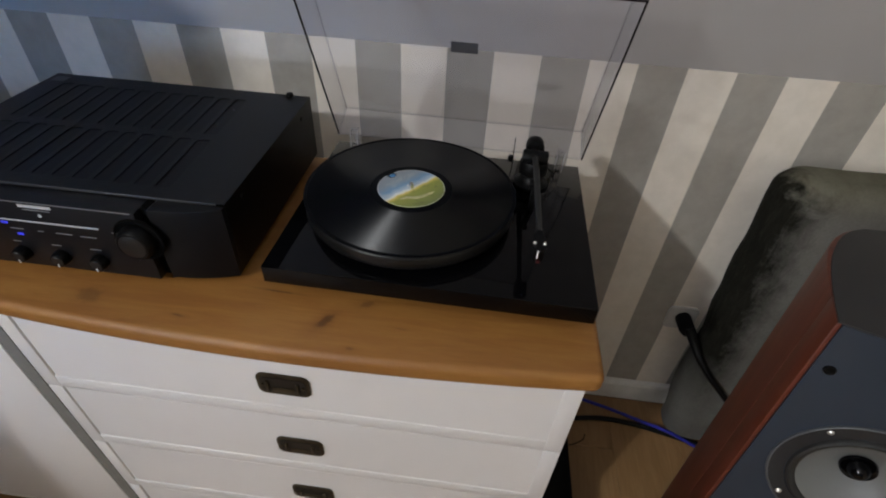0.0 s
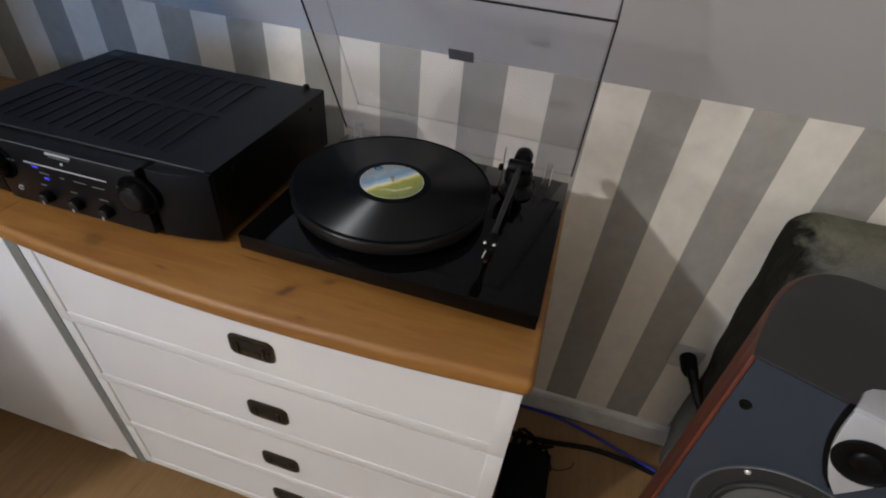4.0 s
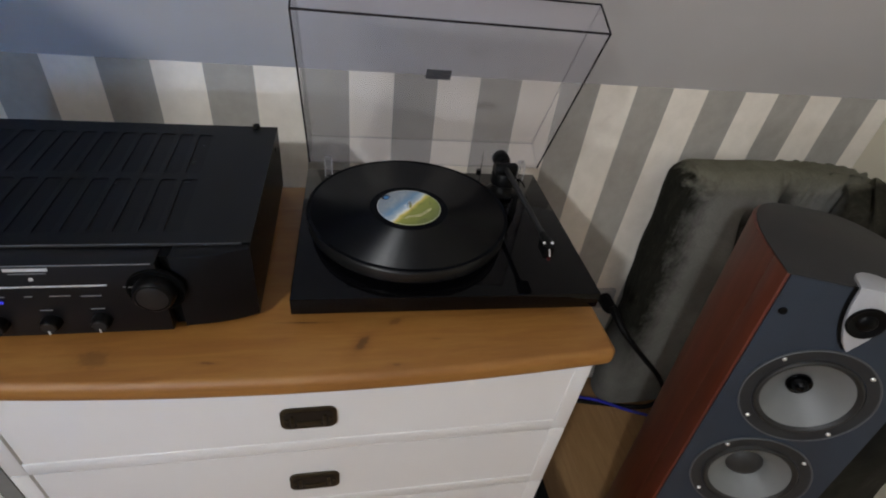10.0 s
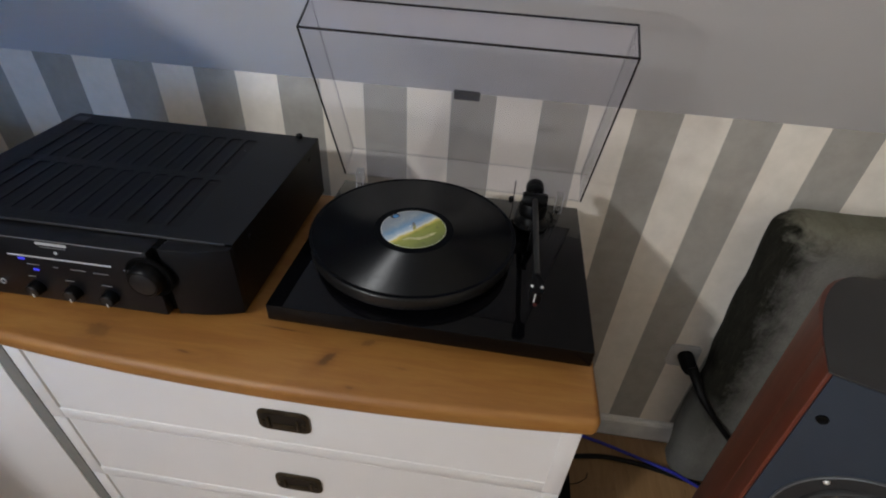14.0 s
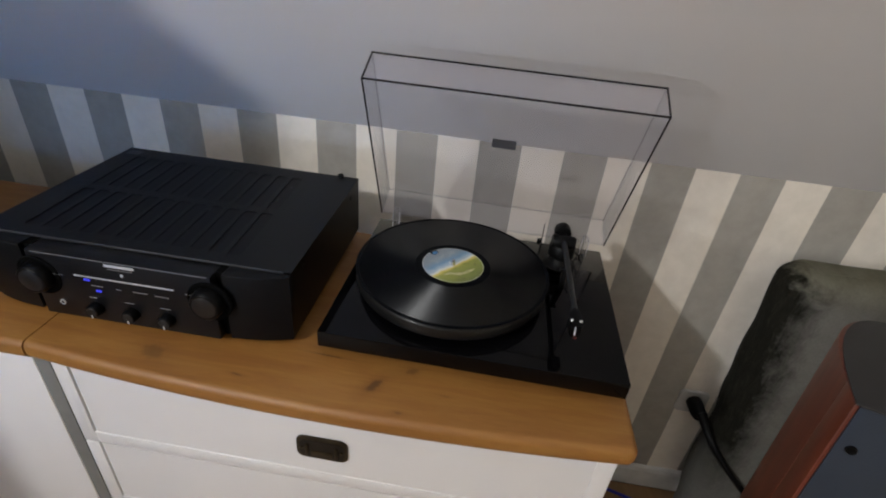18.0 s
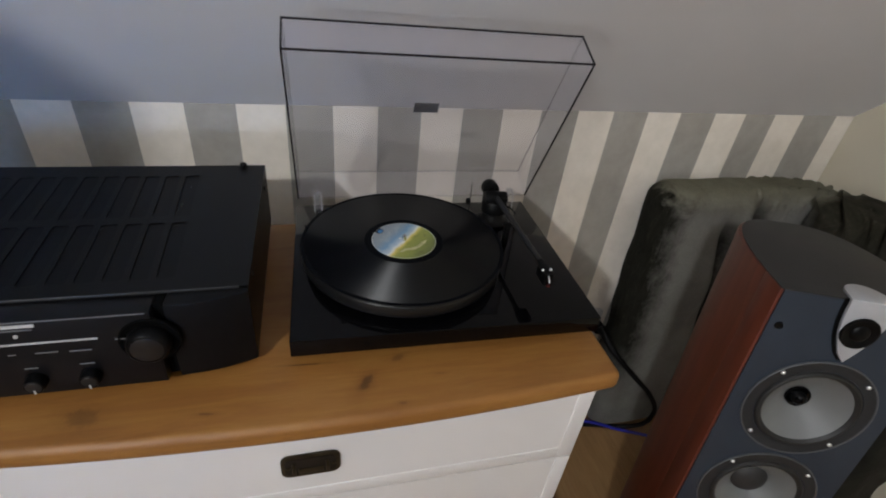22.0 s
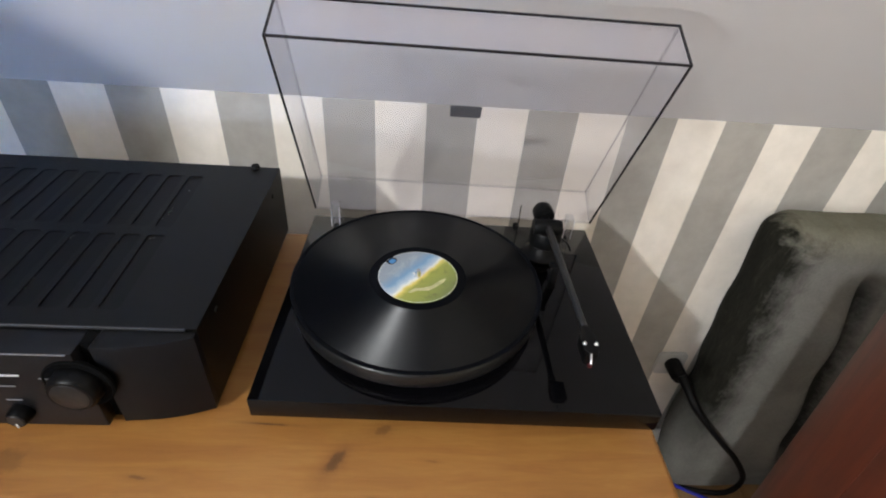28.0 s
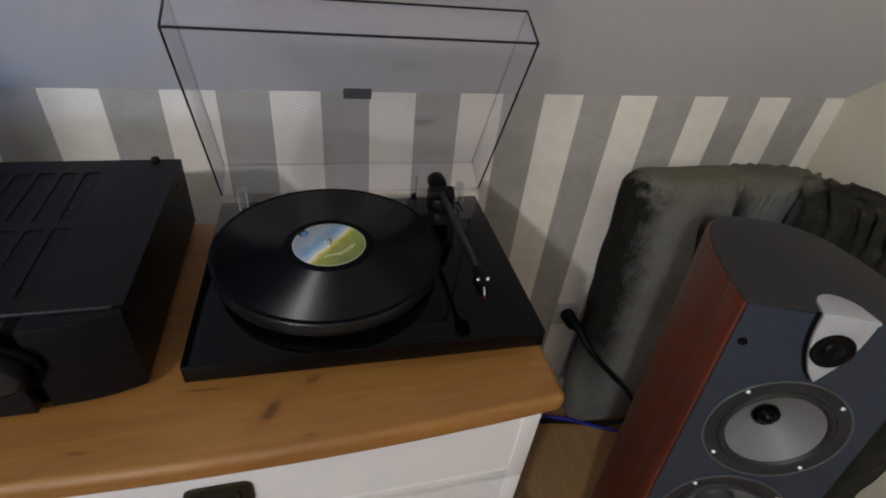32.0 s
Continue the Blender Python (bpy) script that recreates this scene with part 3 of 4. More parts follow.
def lofted(outline, steps, seam):
    """The outline raised ring by ring; each step gives how far the rim draws in, and its height. The end at x = seam stays square."""
    n = len(outline)
    bm = bmesh.new()
    rings = []
    mid = Vector((sum(p[0] for p in outline) / n, sum(p[1] for p in outline) / n))
    for inset, z in steps:
        ring = []
        for i in range(n):
            p, q, r = Vector(outline[i - 1]), Vector(outline[i]), Vector(outline[(i + 1) % n])
            d = (r - p).normalized()
            o = Vector((-d.y, d.x))
            if o.dot(mid - q) < 0:
                o = -o
            if abs(q.x - seam) < 0.0001:
                o = Vector((0, 1 if q.y < mid.y else -1))
            ring.append(bm.verts.new((*(q + o * inset), z)))
        rings.append(ring)
    for a, b in zip(rings, rings[1:]):
        for i in range(n):
            bm.faces.new((a[i], a[(i + 1) % n], b[(i + 1) % n], b[i]))
    bm.faces.new(rings[0])
    bm.faces.new(rings[-1])
    return bm


NOSE = [(0.0, TOP_Z - 0.0199), (0.0, TOP_Z - 0.0105)] + [(0.0095 * (1 - math.cos(a)), TOP_Z - 0.0105 + 0.0105 * math.sin(a)) for a in (0.35, 0.7, 1.05, 1.35, math.pi / 2)]
UNDER = [(0.0095, TOP_Z - 0.032), (0.0072, TOP_Z - 0.0312), (0.0040, TOP_Z - 0.0280), (0.0014, TOP_Z - 0.0240), (0.0003, TOP_Z - 0.0202)]
board = thing("worktop", pose(0, 0, 0), "honey-coloured solid oak worktop with knots and a bowed rounded front edge", "worktop")
right_out = worktop_outline(-0.645, 0.156, 0.752, True)
part("board", lofted(right_out, NOSE, -0.645), M_TOP, board)
part("edge_moulding", lofted(right_out, UNDER, -0.645), M_TOP, board, "rounded lower half of the edge")
board2 = thing("worktop", pose(0, 0, 0), "honey-coloured oak worktop butted against the next length", "worktop")
left_out = [(-1.498, 0.752), (-1.498, 0.342), (-0.6465, 0.342), (-0.6465, 0.752)]
part("board", lofted(left_out, NOSE, -0.6465), M_TOP, board2)
part("edge_moulding", lofted(left_out, UNDER, -0.6465), M_TOP, board2, "rounded lower half of the edge")

FRONT, CAB_X0, CAB_X1, CAB_TOP = 0.362, -0.638, 0.149, TOP_Z - 0.037


def cup_handle(parent, cx, cz, y):
    """A recessed bronze pull: a rounded frame round a hollow, and a bail on two posts across it."""
    w, h = 0.076, 0.046
    rim = rounded_rect(w, h, 0.012)
    h_ob = part("handle", moved(prism(rim, 0, 0.0035, 0.0014, 2), pose(cx, y, cz, 90, 0, 0)), M_BRONZE, parent, "antique bronze recessed pull")
    # no real recess: a raised plate in darker bronze paints its shade
    part("hollow", moved(prism(rounded_rect(w - 0.011, h - 0.013, 0.008), 0, 0.0012), pose(cx, y - 0.0032, cz, 90, 0, 0)), M_HOLLOW, h_ob, "dark plate painted as the shaded hollow of the pull")
    part("lip", box((cx - 0.016, y - 0.0058, cz - 0.0135), (cx + 0.016, y - 0.0043, cz - 0.0030), 0.0007), M_BRONZE, h_ob, "curved lower lip of the hollow")
    for s in (-1, 1):
        part("post", box((cx + s * 0.0215 - 0.0024, y - 0.0072, cz - 0.0125), (cx + s * 0.0215 + 0.0024, y - 0.0043, cz + 0.0095), 0.0011), M_BRONZE, h_ob)
        part("screw", moved(lathe([(0, 0.002), (0.0022, 0.0018), (0.0026, 0), (0, 0)], 12), pose(cx + s * 0.0290, y - 0.0043, cz, 90, 0, 0)), M_BRONZE, h_ob)


def drawer_front(parent, x0, x1, z0, z1, y, handle=True):
    """A drawer with a sunk panel between two stiles and a bottom rail."""
    d = part("drawer", box((x0 + 0.0258, y + 0.0016, z0 + 0.022), (x1 - 0.024, y + 0.020, z1 - 0.0006), 0.0), M_WHITE, parent)
    part("stile", box((x0, y, z0), (x0 + 0.0225, y + 0.020, z1), 0.0006), M_WHITE, d)
    part("stile", box((x1 - 0.0245, y, z0), (x1, y + 0.020, z1), 0.0006), M_WHITE, d)
    part("rail", box((x0 + 0.0227, y + 0.0002, z0), (x1 - 0.0247, y + 0.020, z0 + 0.024), 0.0006), M_WHITE, d)
    if handle:
        cup_handle(d, (x0 + x1) / 2 - 0.0055, z0 + 0.0815, y + 0.0016)
    return d


cabinet = thing("drawer_unit", pose(0, 0, 0), "white lacquered drawer unit with four drawers and bronze pulls", "cabinet")
part("side_panel", box((CAB_X1 - 0.018, FRONT + 0.021, 0.145), (CAB_X1, 0.745, CAB_TOP), 0.001), M_WHITE, cabinet)
part("side_panel", box((CAB_X0, FRONT + 0.021, 0.145), (CAB_X0 + 0.018, 0.745, CAB_TOP), 0.001), M_WHITE, cabinet)
part("back_panel", box((CAB_X0 + 0.019, 0.736, 0.145), (CAB_X1 - 0.019, 0.744, CAB_TOP)), M_WHITE, cabinet)
part("bottom_panel", box((CAB_X0 + 0.019, FRONT + 0.022, 0.145), (CAB_X1 - 0.019, 0.735, 0.153)), M_WHITE, cabinet)
part("inner_frame", box((CAB_X0 + 0.019, FRONT + 0.024, 0.155), (CAB_X1 - 0.019, FRONT + 0.034, CAB_TOP)), M_GROOVE, cabinet)
DRAWERS = ((0.6320, 0.811), (0.4625, 0.6290), (0.2950, 0.4595), (0.1450, 0.2920))
for z0, z1 in DRAWERS:
    drawer_front(cabinet, CAB_X0, CAB_X1, z0, z1, FRONT)
for lx in (CAB_X0 + 0.03, CAB_X1 - 0.03):
    for ly in (FRONT + 0.07, 0.70):
        part("foot", moved(lathe([(0, 0), (0.018, 0), (0.022, 0.012), (0.024, 0.144), (0, 0.144)], 20), pose(lx, ly, 0)), M_BLACK, cabinet)

cupboard = thing("cupboard", pose(0, 0, 0), "white lacquered cupboard with a plain flat door", "cabinet")
part("body", box((-1.49, FRONT + 0.024, 0.145), (-0.662, 0.745, CAB_TOP), 0.001), M_WHITE, cupboard)
# the shaded gap beside the drawers, painted as a flush grey strip
part("gap_strip", box((-0.6615, FRONT - 0.0006, 0.13), (-0.6395, FRONT + 0.020, CAB_TOP)), M_GROOVE, cupboard, "flush grey strip painted as the shaded gap")
part("door", box((-1.20, FRONT - 0.002, 0.158), (-0.662, FRONT + 0.022, CAB_TOP - 0.003), 0.0015), M_WHITE, cupboard)
part("door", box((-1.488, FRONT - 0.002, 0.158), (-1.203, FRONT + 0.022, CAB_TOP - 0.003), 0.0015), M_WHITE, cupboard)
rail_out = [(-1.49, 0.141), (-0.730, 0.141), (-0.722, 0.151), (-0.690, 0.151), (-0.682, 0.141), (-0.662, 0.141), (-0.662, 0.1568), (-1.49, 0.1568)]
part("bottom_rail", moved(prism(rail_out, 0, 0.020), pose(0, FRONT + 0.018, 0, 90, 0, 0)), M_WHITE, cupboard, "bottom rail with a cut-out foot")
for lx in (-1.40, -0.72):
    for ly in (FRONT + 0.07, 0.70):
        part("foot", moved(lathe([(0, 0), (0.018, 0), (0.022, 0.012), (0.024, 0.144), (0, 0.144)], 20), pose(lx, ly, 0)), M_BLACK, cupboard)

# ---- amplifier ----
AX0, AX1, AY0, AY1 = -0.745, -0.304, 0.400, 0.740
AZ0, AZ1 = TOP_Z + 0.007, 0.966
amp = thing("amplifier", pose(0, 0, TOP_Z), "black stereo amplifier with vent slots, large dials and small knobs", "amplifier")
a0, a1 = AZ0 - TOP_Z, AZ1 - TOP_Z


def pierced_sheet(x0, x1, y0, y1, z0, z1, cuts):
    """A flat sheet with closed outlines cut through it."""
    bm = bmesh.new()
    edges = []
    for lp in [[(x0, y0), (x1, y0), (x1, y1), (x0, y1)]] + cuts:
        vs = [bm.verts.new((x, y, z1)) for x, y in lp]
        edges += [bm.edges.new((vs[k], vs[(k + 1) % len(vs)])) for k in range(len(vs))]
    bmesh.ops.triangle_fill(bm, use_beauty=True, use_dissolve=False, edges=edges)
    res = bmesh.ops.extrude_face_region(bm, geom=bm.faces[:])
    for v in res["geom"]:
        if isinstance(v, bmesh.types.BMVert):
            v.co.z = z0
    bmesh.ops.recalc_face_normals(bm, faces=bm.faces[:])
    return bm


cuts = []
for yc in (0.645, 0.509):
    for i in range(12):
        x = -0.3985 - i * 0.0265 - (yc - 0.577) * 0.05
        m = pose(x, yc, 0, 0, 0, 3)
        cuts.append([tuple((m @ Vector((px, py, 0)))[:2]) for px, py in rounded_rect(0.0190, 0.120, 0.0040, 3)])
cover = part("cover", pierced_sheet(AX0 + 0.003, AX1, AY0 + 0.028, AY1, a1 - 0.0007, a1, cuts), M_AMP, amp, "black steel cover with slanting vent slots", False)
part("cover_side", box((AX1 - 0.0014, AY0 + 0.028, a0 + 0.004), (AX1, AY1, a1 - 0.0013)), M_AMP, cover)
part("cover_side", box((AX0 + 0.003, AY0 + 0.028, a0 + 0.004), (AX0 + 0.0044, AY1, a1 - 0.0013)), M_AMP, cover)
part("back_panel", box((AX0 + 0.0045, AY1 - 0.0014, a0 + 0.004), (AX1 - 0.0015, AY1, a1 - 0.0013)), M_AMP, amp)
part("chassis", box((AX0 + 0.0045, AY0 + 0.028, a0 + 0.004), (AX1 - 0.0015, AY1 - 0.0015, a0 + 0.006)), M_AMPGAP, amp)
part("inner_front", box((AX0 + 0.0045, AY0 + 0.0278, a0 + 0.0062), (AX1 - 0.0015, AY0 + 0.0292, a1 - 0.0013)), M_AMPGAP, amp)
# what shows through the slots: an added shallow plate, dark for the shaded interior, and the tops of components
part("slot_backing", box((AX0 + 0.006, AY0 + 0.031, a1 - 0.0024), (AX1 - 0.003, AY1 - 0.003, a1 - 0.0014)), M_SLOT_BACKING, amp, "added shallow plate that stands for the dim interior")
rnd = random.Random(11)
for gx, gy, count in ((-0.404, 0.616, 7), (-0.402, 0.570, 3), (-0.403, 0.676, 2), (-0.488, 0.566, 4), (-0.478, 0.488, 3), (-0.62, 0.56, 5)):
    for k in range(count):
        px, py = gx + rnd.uniform(-0.006, 0.004), gy + rnd.uniform(-0.016, 0.016)
        rr = rnd.uniform(0.0008, 0.0017)
        part("capacitor", moved(lathe([(0, 0.0006), (rr * 0.7, 0.0006), (rr, 0.0003), (rr, 0), (0, 0)], 10), pose(px, py, a1 - 0.0014)),
             rnd.choice((M_DULL, M_DULL, M_PRINT, M_GREENPCB, M_COPPER)), amp)
part("front_lip", box((AX0 + 0.003, AY0 + 0.0262, a1 - 0.0030), (AX1 - 0.010, AY0 + 0.0279, a1 + 0.0004), 0.0007, 2), M_LIP, cover, "front edge of the cover with its highlight painted paler")
# front: a flat middle panel between two curved cheeks
CX0, CX1 = -0.650, -0.398
part("front_panel", box((CX0, AY0 - 0.002, a0 + 0.002), (CX1, AY0 + 0.0275, a1 - 0.004), 0.0015), M_BRUSHED, amp, "dark brushed aluminium panel")


def cheek(xi, xo):
    s = 1 if xo > xi else -1
    pts = [(xi, AY0 + 0.0275), (xi, AY0 + 0.004)]
    for i in range(10):
        t = i / 9
        pts.append((xi + (xo - xi) * t, AY0 + 0.004 + 0.016 * t ** 2.2))
    pts.append((xo, AY0 + 0.0275))
    return prism(pts, a0 + 0.002, a1 - 0.002, 0.002, 2)


part("cheek", cheek(CX1 + 0.012, AX1), M_AMPFRONT, amp, "curved black end of the front")
part("cheek", cheek(CX0 - 0.012, AX0), M_AMPFRONT, amp, "curved black end of the front")
for xa, xb in ((CX1, CX1 + 0.012), (CX0 - 0.012, CX0)):
    part("recess", box((xa + 0.0005, AY0 + 0.010, a0 + 0.003), (xb - 0.0005, AY0 + 0.0275, a1 - 0.004)), M_AMPGAP, amp)


def knob(parent, x, z, r, depth, label=""):
    k = part("knob", moved(lathe([(0, depth), (r * 0.86, depth), (r * 0.94, depth - 0.0015), (r, depth - 0.005), (r * 1.03, 0.002), (r * 1.03, 0), (0, 0)], 40),
                           pose(x, AY0 - 0.002, z, 90, 0, 0)), M_KNOB, parent, label)
    part("face", moved(lathe([(0, 0.0006), (r * 0.70, 0.0006), (r * 0.74, 0.0002), (r * 0.74, -0.0004), (0, -0.0004)], 32), pose(x, AY0 - 0.002 - depth, z, 90, 0, 0)), M_KNOBFACE, k, "knob front with its sheen painted lighter")
    return k


zc = (a0 + a1) / 2
for kx in (-0.404, -0.640):
    part("dial_well", moved(lathe([(0, 0.001), (0.027, 0.001), (0.0285, 0.002), (0.030, 0.001), (0.030, -0.002), (0, -0.002)], 48), pose(kx, AY0 - 0.002, zc + 0.012, 90, 0, 0)), M_AMPGAP, amp)
    knob(amp, kx, zc + 0.012, 0.0215, 0.015, "large black dial")
for kx in (-0.571, -0.5195, -0.469):
    kb = knob(amp, kx, a0 + 0.0240, 0.0100, 0.0115, "small black knob")
    part("pointer", box((kx - 0.0009, AY0 - 0.0149, a0 + 0.0152), (kx + 0.0009, AY0 - 0.0135, a0 + 0.0205), 0.0003), M_SILVER, kb, "small silver pointer")
jack = part("socket", moved(lathe([(0.0026, -0.001), (0.0028, 0.002), (0.0038, 0.002), (0.0042, 0.0)], 24), pose(-0.620, AY0 - 0.002, a0 + 0.0255, 90, 0, 0)), M_HORN, amp, "round headphone socket")
part("hole", moved(lathe([(0, 0.0006), (0.0027, 0.0006), (0.0027, 0), (0, 0)], 20), pose(-0.620, AY0 - 0.002, a0 + 0.0255, 90, 0, 0)), M_AMPGAP, jack, "black hole of the socket")
yf = AY0 - 0.0028
part("light_bar", box((-0.588, yf - 0.0006, 0.0822), (-0.451, yf + 0.0005, 0.0838)), M_SILVER, amp, "thin silver line")
part("maker_plate", box((-0.540, yf - 0.0006, 0.1045), (-0.500, yf + 0.0005, 0.1080)), M_SILVER, amp, "plain silver bar")
part("emblem", moved(lathe([(0, 0.0008), (0.0022, 0.0008), (0.0022, 0), (0, 0)], 16), pose(-0.519, yf + 0.0003, 0.0935, 90, 0, 0)), M_SILVER, amp)
part("top_trim", box((-0.640, yf - 0.0006, a1 - 0.0052), (-0.402, yf + 0.0005, a1 - 0.0042)), M_PRINT, amp, "thin grey line")
for bx, bz, bw in ((-0.560, 0.0690, 0.016), (-0.530, 0.0685, 0.007), (-0.500, 0.0685, 0.020), (-0.470, 0.0675, 0.020), (-0.430, 0.0790, 0.012), (-0.571, 0.0480, 0.010), (-0.5195, 0.0480, 0.012),
                   (-0.469, 0.0480, 0.014), (-0.612, 0.0790, 0.014), (-0.520, 0.1005, 0.034)):
    part("print_bar", box((bx - bw / 2, yf - 0.0004, bz), (bx + bw / 2, yf + 0.0005, bz + 0.0012)), M_PRINT, amp)
part("sticker", box((AX0 + 0.012, AY1 - 0.030, a1 + 0.0002), (AX0 + 0.036, AY1 - 0.012, a1 + 0.0006)), M_BADGE, amp, "small pale sticker")
part("indicator", box((-0.576, yf - 0.0006, 0.0765), (-0.568, yf + 0.0005, 0.0795), 0.0), M_LED, amp, "blue indicator light")
part("indicator", box((-0.563, yf - 0.0006, 0.0600), (-0.556, yf + 0.0005, 0.0630), 0.0), M_LED, amp, "blue indicator light")
for sy in (0.47, 0.69):
    part("side_screw", moved(lathe([(0, 0.0018), (0.003, 0.0014), (0.0036, 0), (0, 0)], 14), pose(AX1, sy, a1 - 0.016, 0, 90, 0)), M_BLACK, amp)
part("terminal", moved(lathe([(0, 0), (0.005, 0), (0.006, 0.002), (0.005, 0.006), (0, 0.0065)], 16), pose(-0.336, AY1 - 0.004, a1 - 0.001)), M_BLACK, amp)
for fx in (AX0 + 0.05, AX1 - 0.05):
    for fy in (AY0 + 0.06, AY1 - 0.05):
        part("foot", moved(lathe([(0, 0), (0.020, 0), (0.023, 0.003), (0.022, a0 + 0.004), (0, a0 + 0.004)], 24), pose(fx, fy, 0)), M_BLACK, amp)

# ---- turntable ----
TT = pose(-0.058, 0.5655, TOP_Z, 0, 0, -1.0)
tt = thing("turntable", TT, "glossy black record player with its clear dust cover raised", "record player")
PW, PD, P0, P1 = 0.409, 0.327, 0.019, 0.0445
part("plinth", box((-PW / 2, -PD / 2, P0), (PW / 2, PD / 2, P1), 0.0015), M_PIANO, tt)
for fx in (-0.15, 0.15):
    for fy in (-0.115, 0.115):
        part("foot", moved(lathe([(0, 0), (0.021, 0), (0.023, 0.003), (0.020, 0.012), (0.016, 0.0195), (0, 0.0195)], 28), pose(fx, fy, 0)), M_BLACK, tt)
RX, RY, RZ = -0.0464, -0.0065, 0.0765
part("platter", moved(lathe([(0, 0), (0.060, 0), (0.062, 0.006), (0.142, 0.006), (0.1445, 0.008), (0.1455, 0.010), (0.1455, 0.0240), (0.1447, 0.0252), (0.1435, 0.026), (0, 0.026)], 96), pose(RX, RY, RZ - 0.0275)), M_PLATTER, tt)
part("slip_mat", moved(lathe([(0, 0), (0.1425, 0), (0.1425, 0.0014), (0, 0.0014)], 96), pose(RX, RY, RZ - 0.0015)), M_BLACK, tt)
part("spindle", moved(lathe([(0, 0.012), (0.0022, 0.011), (0.0034, 0.007), (0.0036, 0), (0, 0)], 20), pose(RX, RY, RZ)), M_CHROME, tt)


def tone_arm():
    """Arm, bearing, counterweight and headshell in one part each, in the turntable's axes."""
    px, py, pz = 0.125, 0.097, P1
    base = part("arm_base", moved(lathe([(0, 0), (0.026, 0), (0.027, 0.003), (0.020, 0.007), (0.017, 0.014), (0.012, 0.0185), (0, 0.0185)], 40), pose(px, py, pz)), M_BLACK, tt)
    zt = pz + 0.048
    part("bearing", merged(moved(lathe([(0, 0), (0.018, 0), (0.0215, 0.003), (0.0215, 0.020), (0.019, 0.024), (0, 0.024)], 40), pose(px, py, pz + 0.018)),
                           moved(lathe([(0, -0.019), (0.011, -0.019), (0.012, -0.016), (0.012, 0.016), (0.011, 0.019), (0, 0.019)], 28), pose(px, py, zt - 0.004, 0, 90, 0))), M_BLACK, tt)
    hx, hy, hz = 0.1265, -0.1185, pz + 0.054
    d = (Vector((hx, hy, hz)) - Vector((px, py, zt))).normalized()
    arm = part("arm_tube", tube([Vector((px, py, zt)), Vector((hx, hy + 0.018, hz + 0.001))], (0.0047, 0.0034), 18, False), M_GREYMETAL, tt)
    back = Vector((px, py, zt)) - d * 0.009
    turn = (-d).to_track_quat("Z", "Y").to_matrix().to_4x4()
    part("counterweight", moved(lathe([(0, 0), (0.006, 0), (0.006, 0.010), (0.0130, 0.011), (0.0142, 0.013), (0.0142, 0.030), (0.0125, 0.0335), (0.008, 0.0345), (0, 0.0345)], 32), Matrix.Translation(back) @ turn), M_BLACK, tt)
    plate = [(-0.0042, 0.026), (0.0042, 0.026), (0.0056, 0.014), (0.0086, 0.004), (0.0082, -0.012), (0.005, -0.017), (-0.005, -0.017), (-0.0078, -0.012), (-0.0078, 0.002), (-0.0054, 0.014)]
    head = part("headshell", moved(prism(plate, -0.0012, 0.0012, 0.0004), pose(hx, hy, hz + 0.001)), M_KNOB, tt)
    part("cartridge", box((hx - 0.0062, hy - 0.017, hz - 0.0155), (hx + 0.0062, hy + 0.010, hz - 0.0008), 0.0012), M_KNOB, head)
    part("stylus_holder", box((hx - 0.0024, hy - 0.0212, hz - 0.0160), (hx + 0.0024, hy - 0.0172, hz - 0.0120), 0.001), M_RED, head, "red stylus holder")
    for s in (-1, 1):
        part("screw", moved(lathe([(0, 0.0026), (0.0008, 0.0025), (0.0015, 0.0020), (0.0020, 0.0010), (0.0022, 0), (0, 0)], 16), pose(hx + s * 0.0058, hy - 0.006, hz + 0.0022)), M_STEEL, head)
    part("pin", tube([(hx - 0.0015, hy - 0.0175, hz + 0.0005), (hx - 0.0025, hy - 0.0225, hz - 0.001), (hx - 0.003, hy - 0.0265, hz - 0.004)], 0.0011, 8), M_STEEL, head, "small bright pin")
    # anti-skating weight on its wire, and the lift lever
    part("weight_wire", tube([(0.094, 0.1345, pz), (0.0935, 0.1345, pz + 0.030), (0.0935, 0.1365, pz + 0.054)], 0.0008, 8), M_CHROME, tt)
    part("hanging_weight", moved(lathe([(0, 0), (0.004, 0), (0.0045, 0.002), (0.0045, 0.007), (0.004, 0.009), (0, 0.009)], 18), pose(0.0905, 0.1345, pz + 0.014)), M_BLACK, tt)
    part("arm_rest", merged(box((px - 0.004, 0.020, pz), (px + 0.004, 0.030, pz + 0.036), 0.0012), box((px - 0.008, 0.021, pz + 0.034), (px + 0.008, 0.029, pz + 0.039), 0.0012)), M_BLACK, tt)
    part("lift_lever", tube([(px + 0.022, py - 0.004, pz + 0.030), (px + 0.028, py - 0.014, pz + 0.030), (px + 0.029, py - 0.030, pz + 0.029)], 0.0013, 8), M_BLACK, tt)


tone_arm()


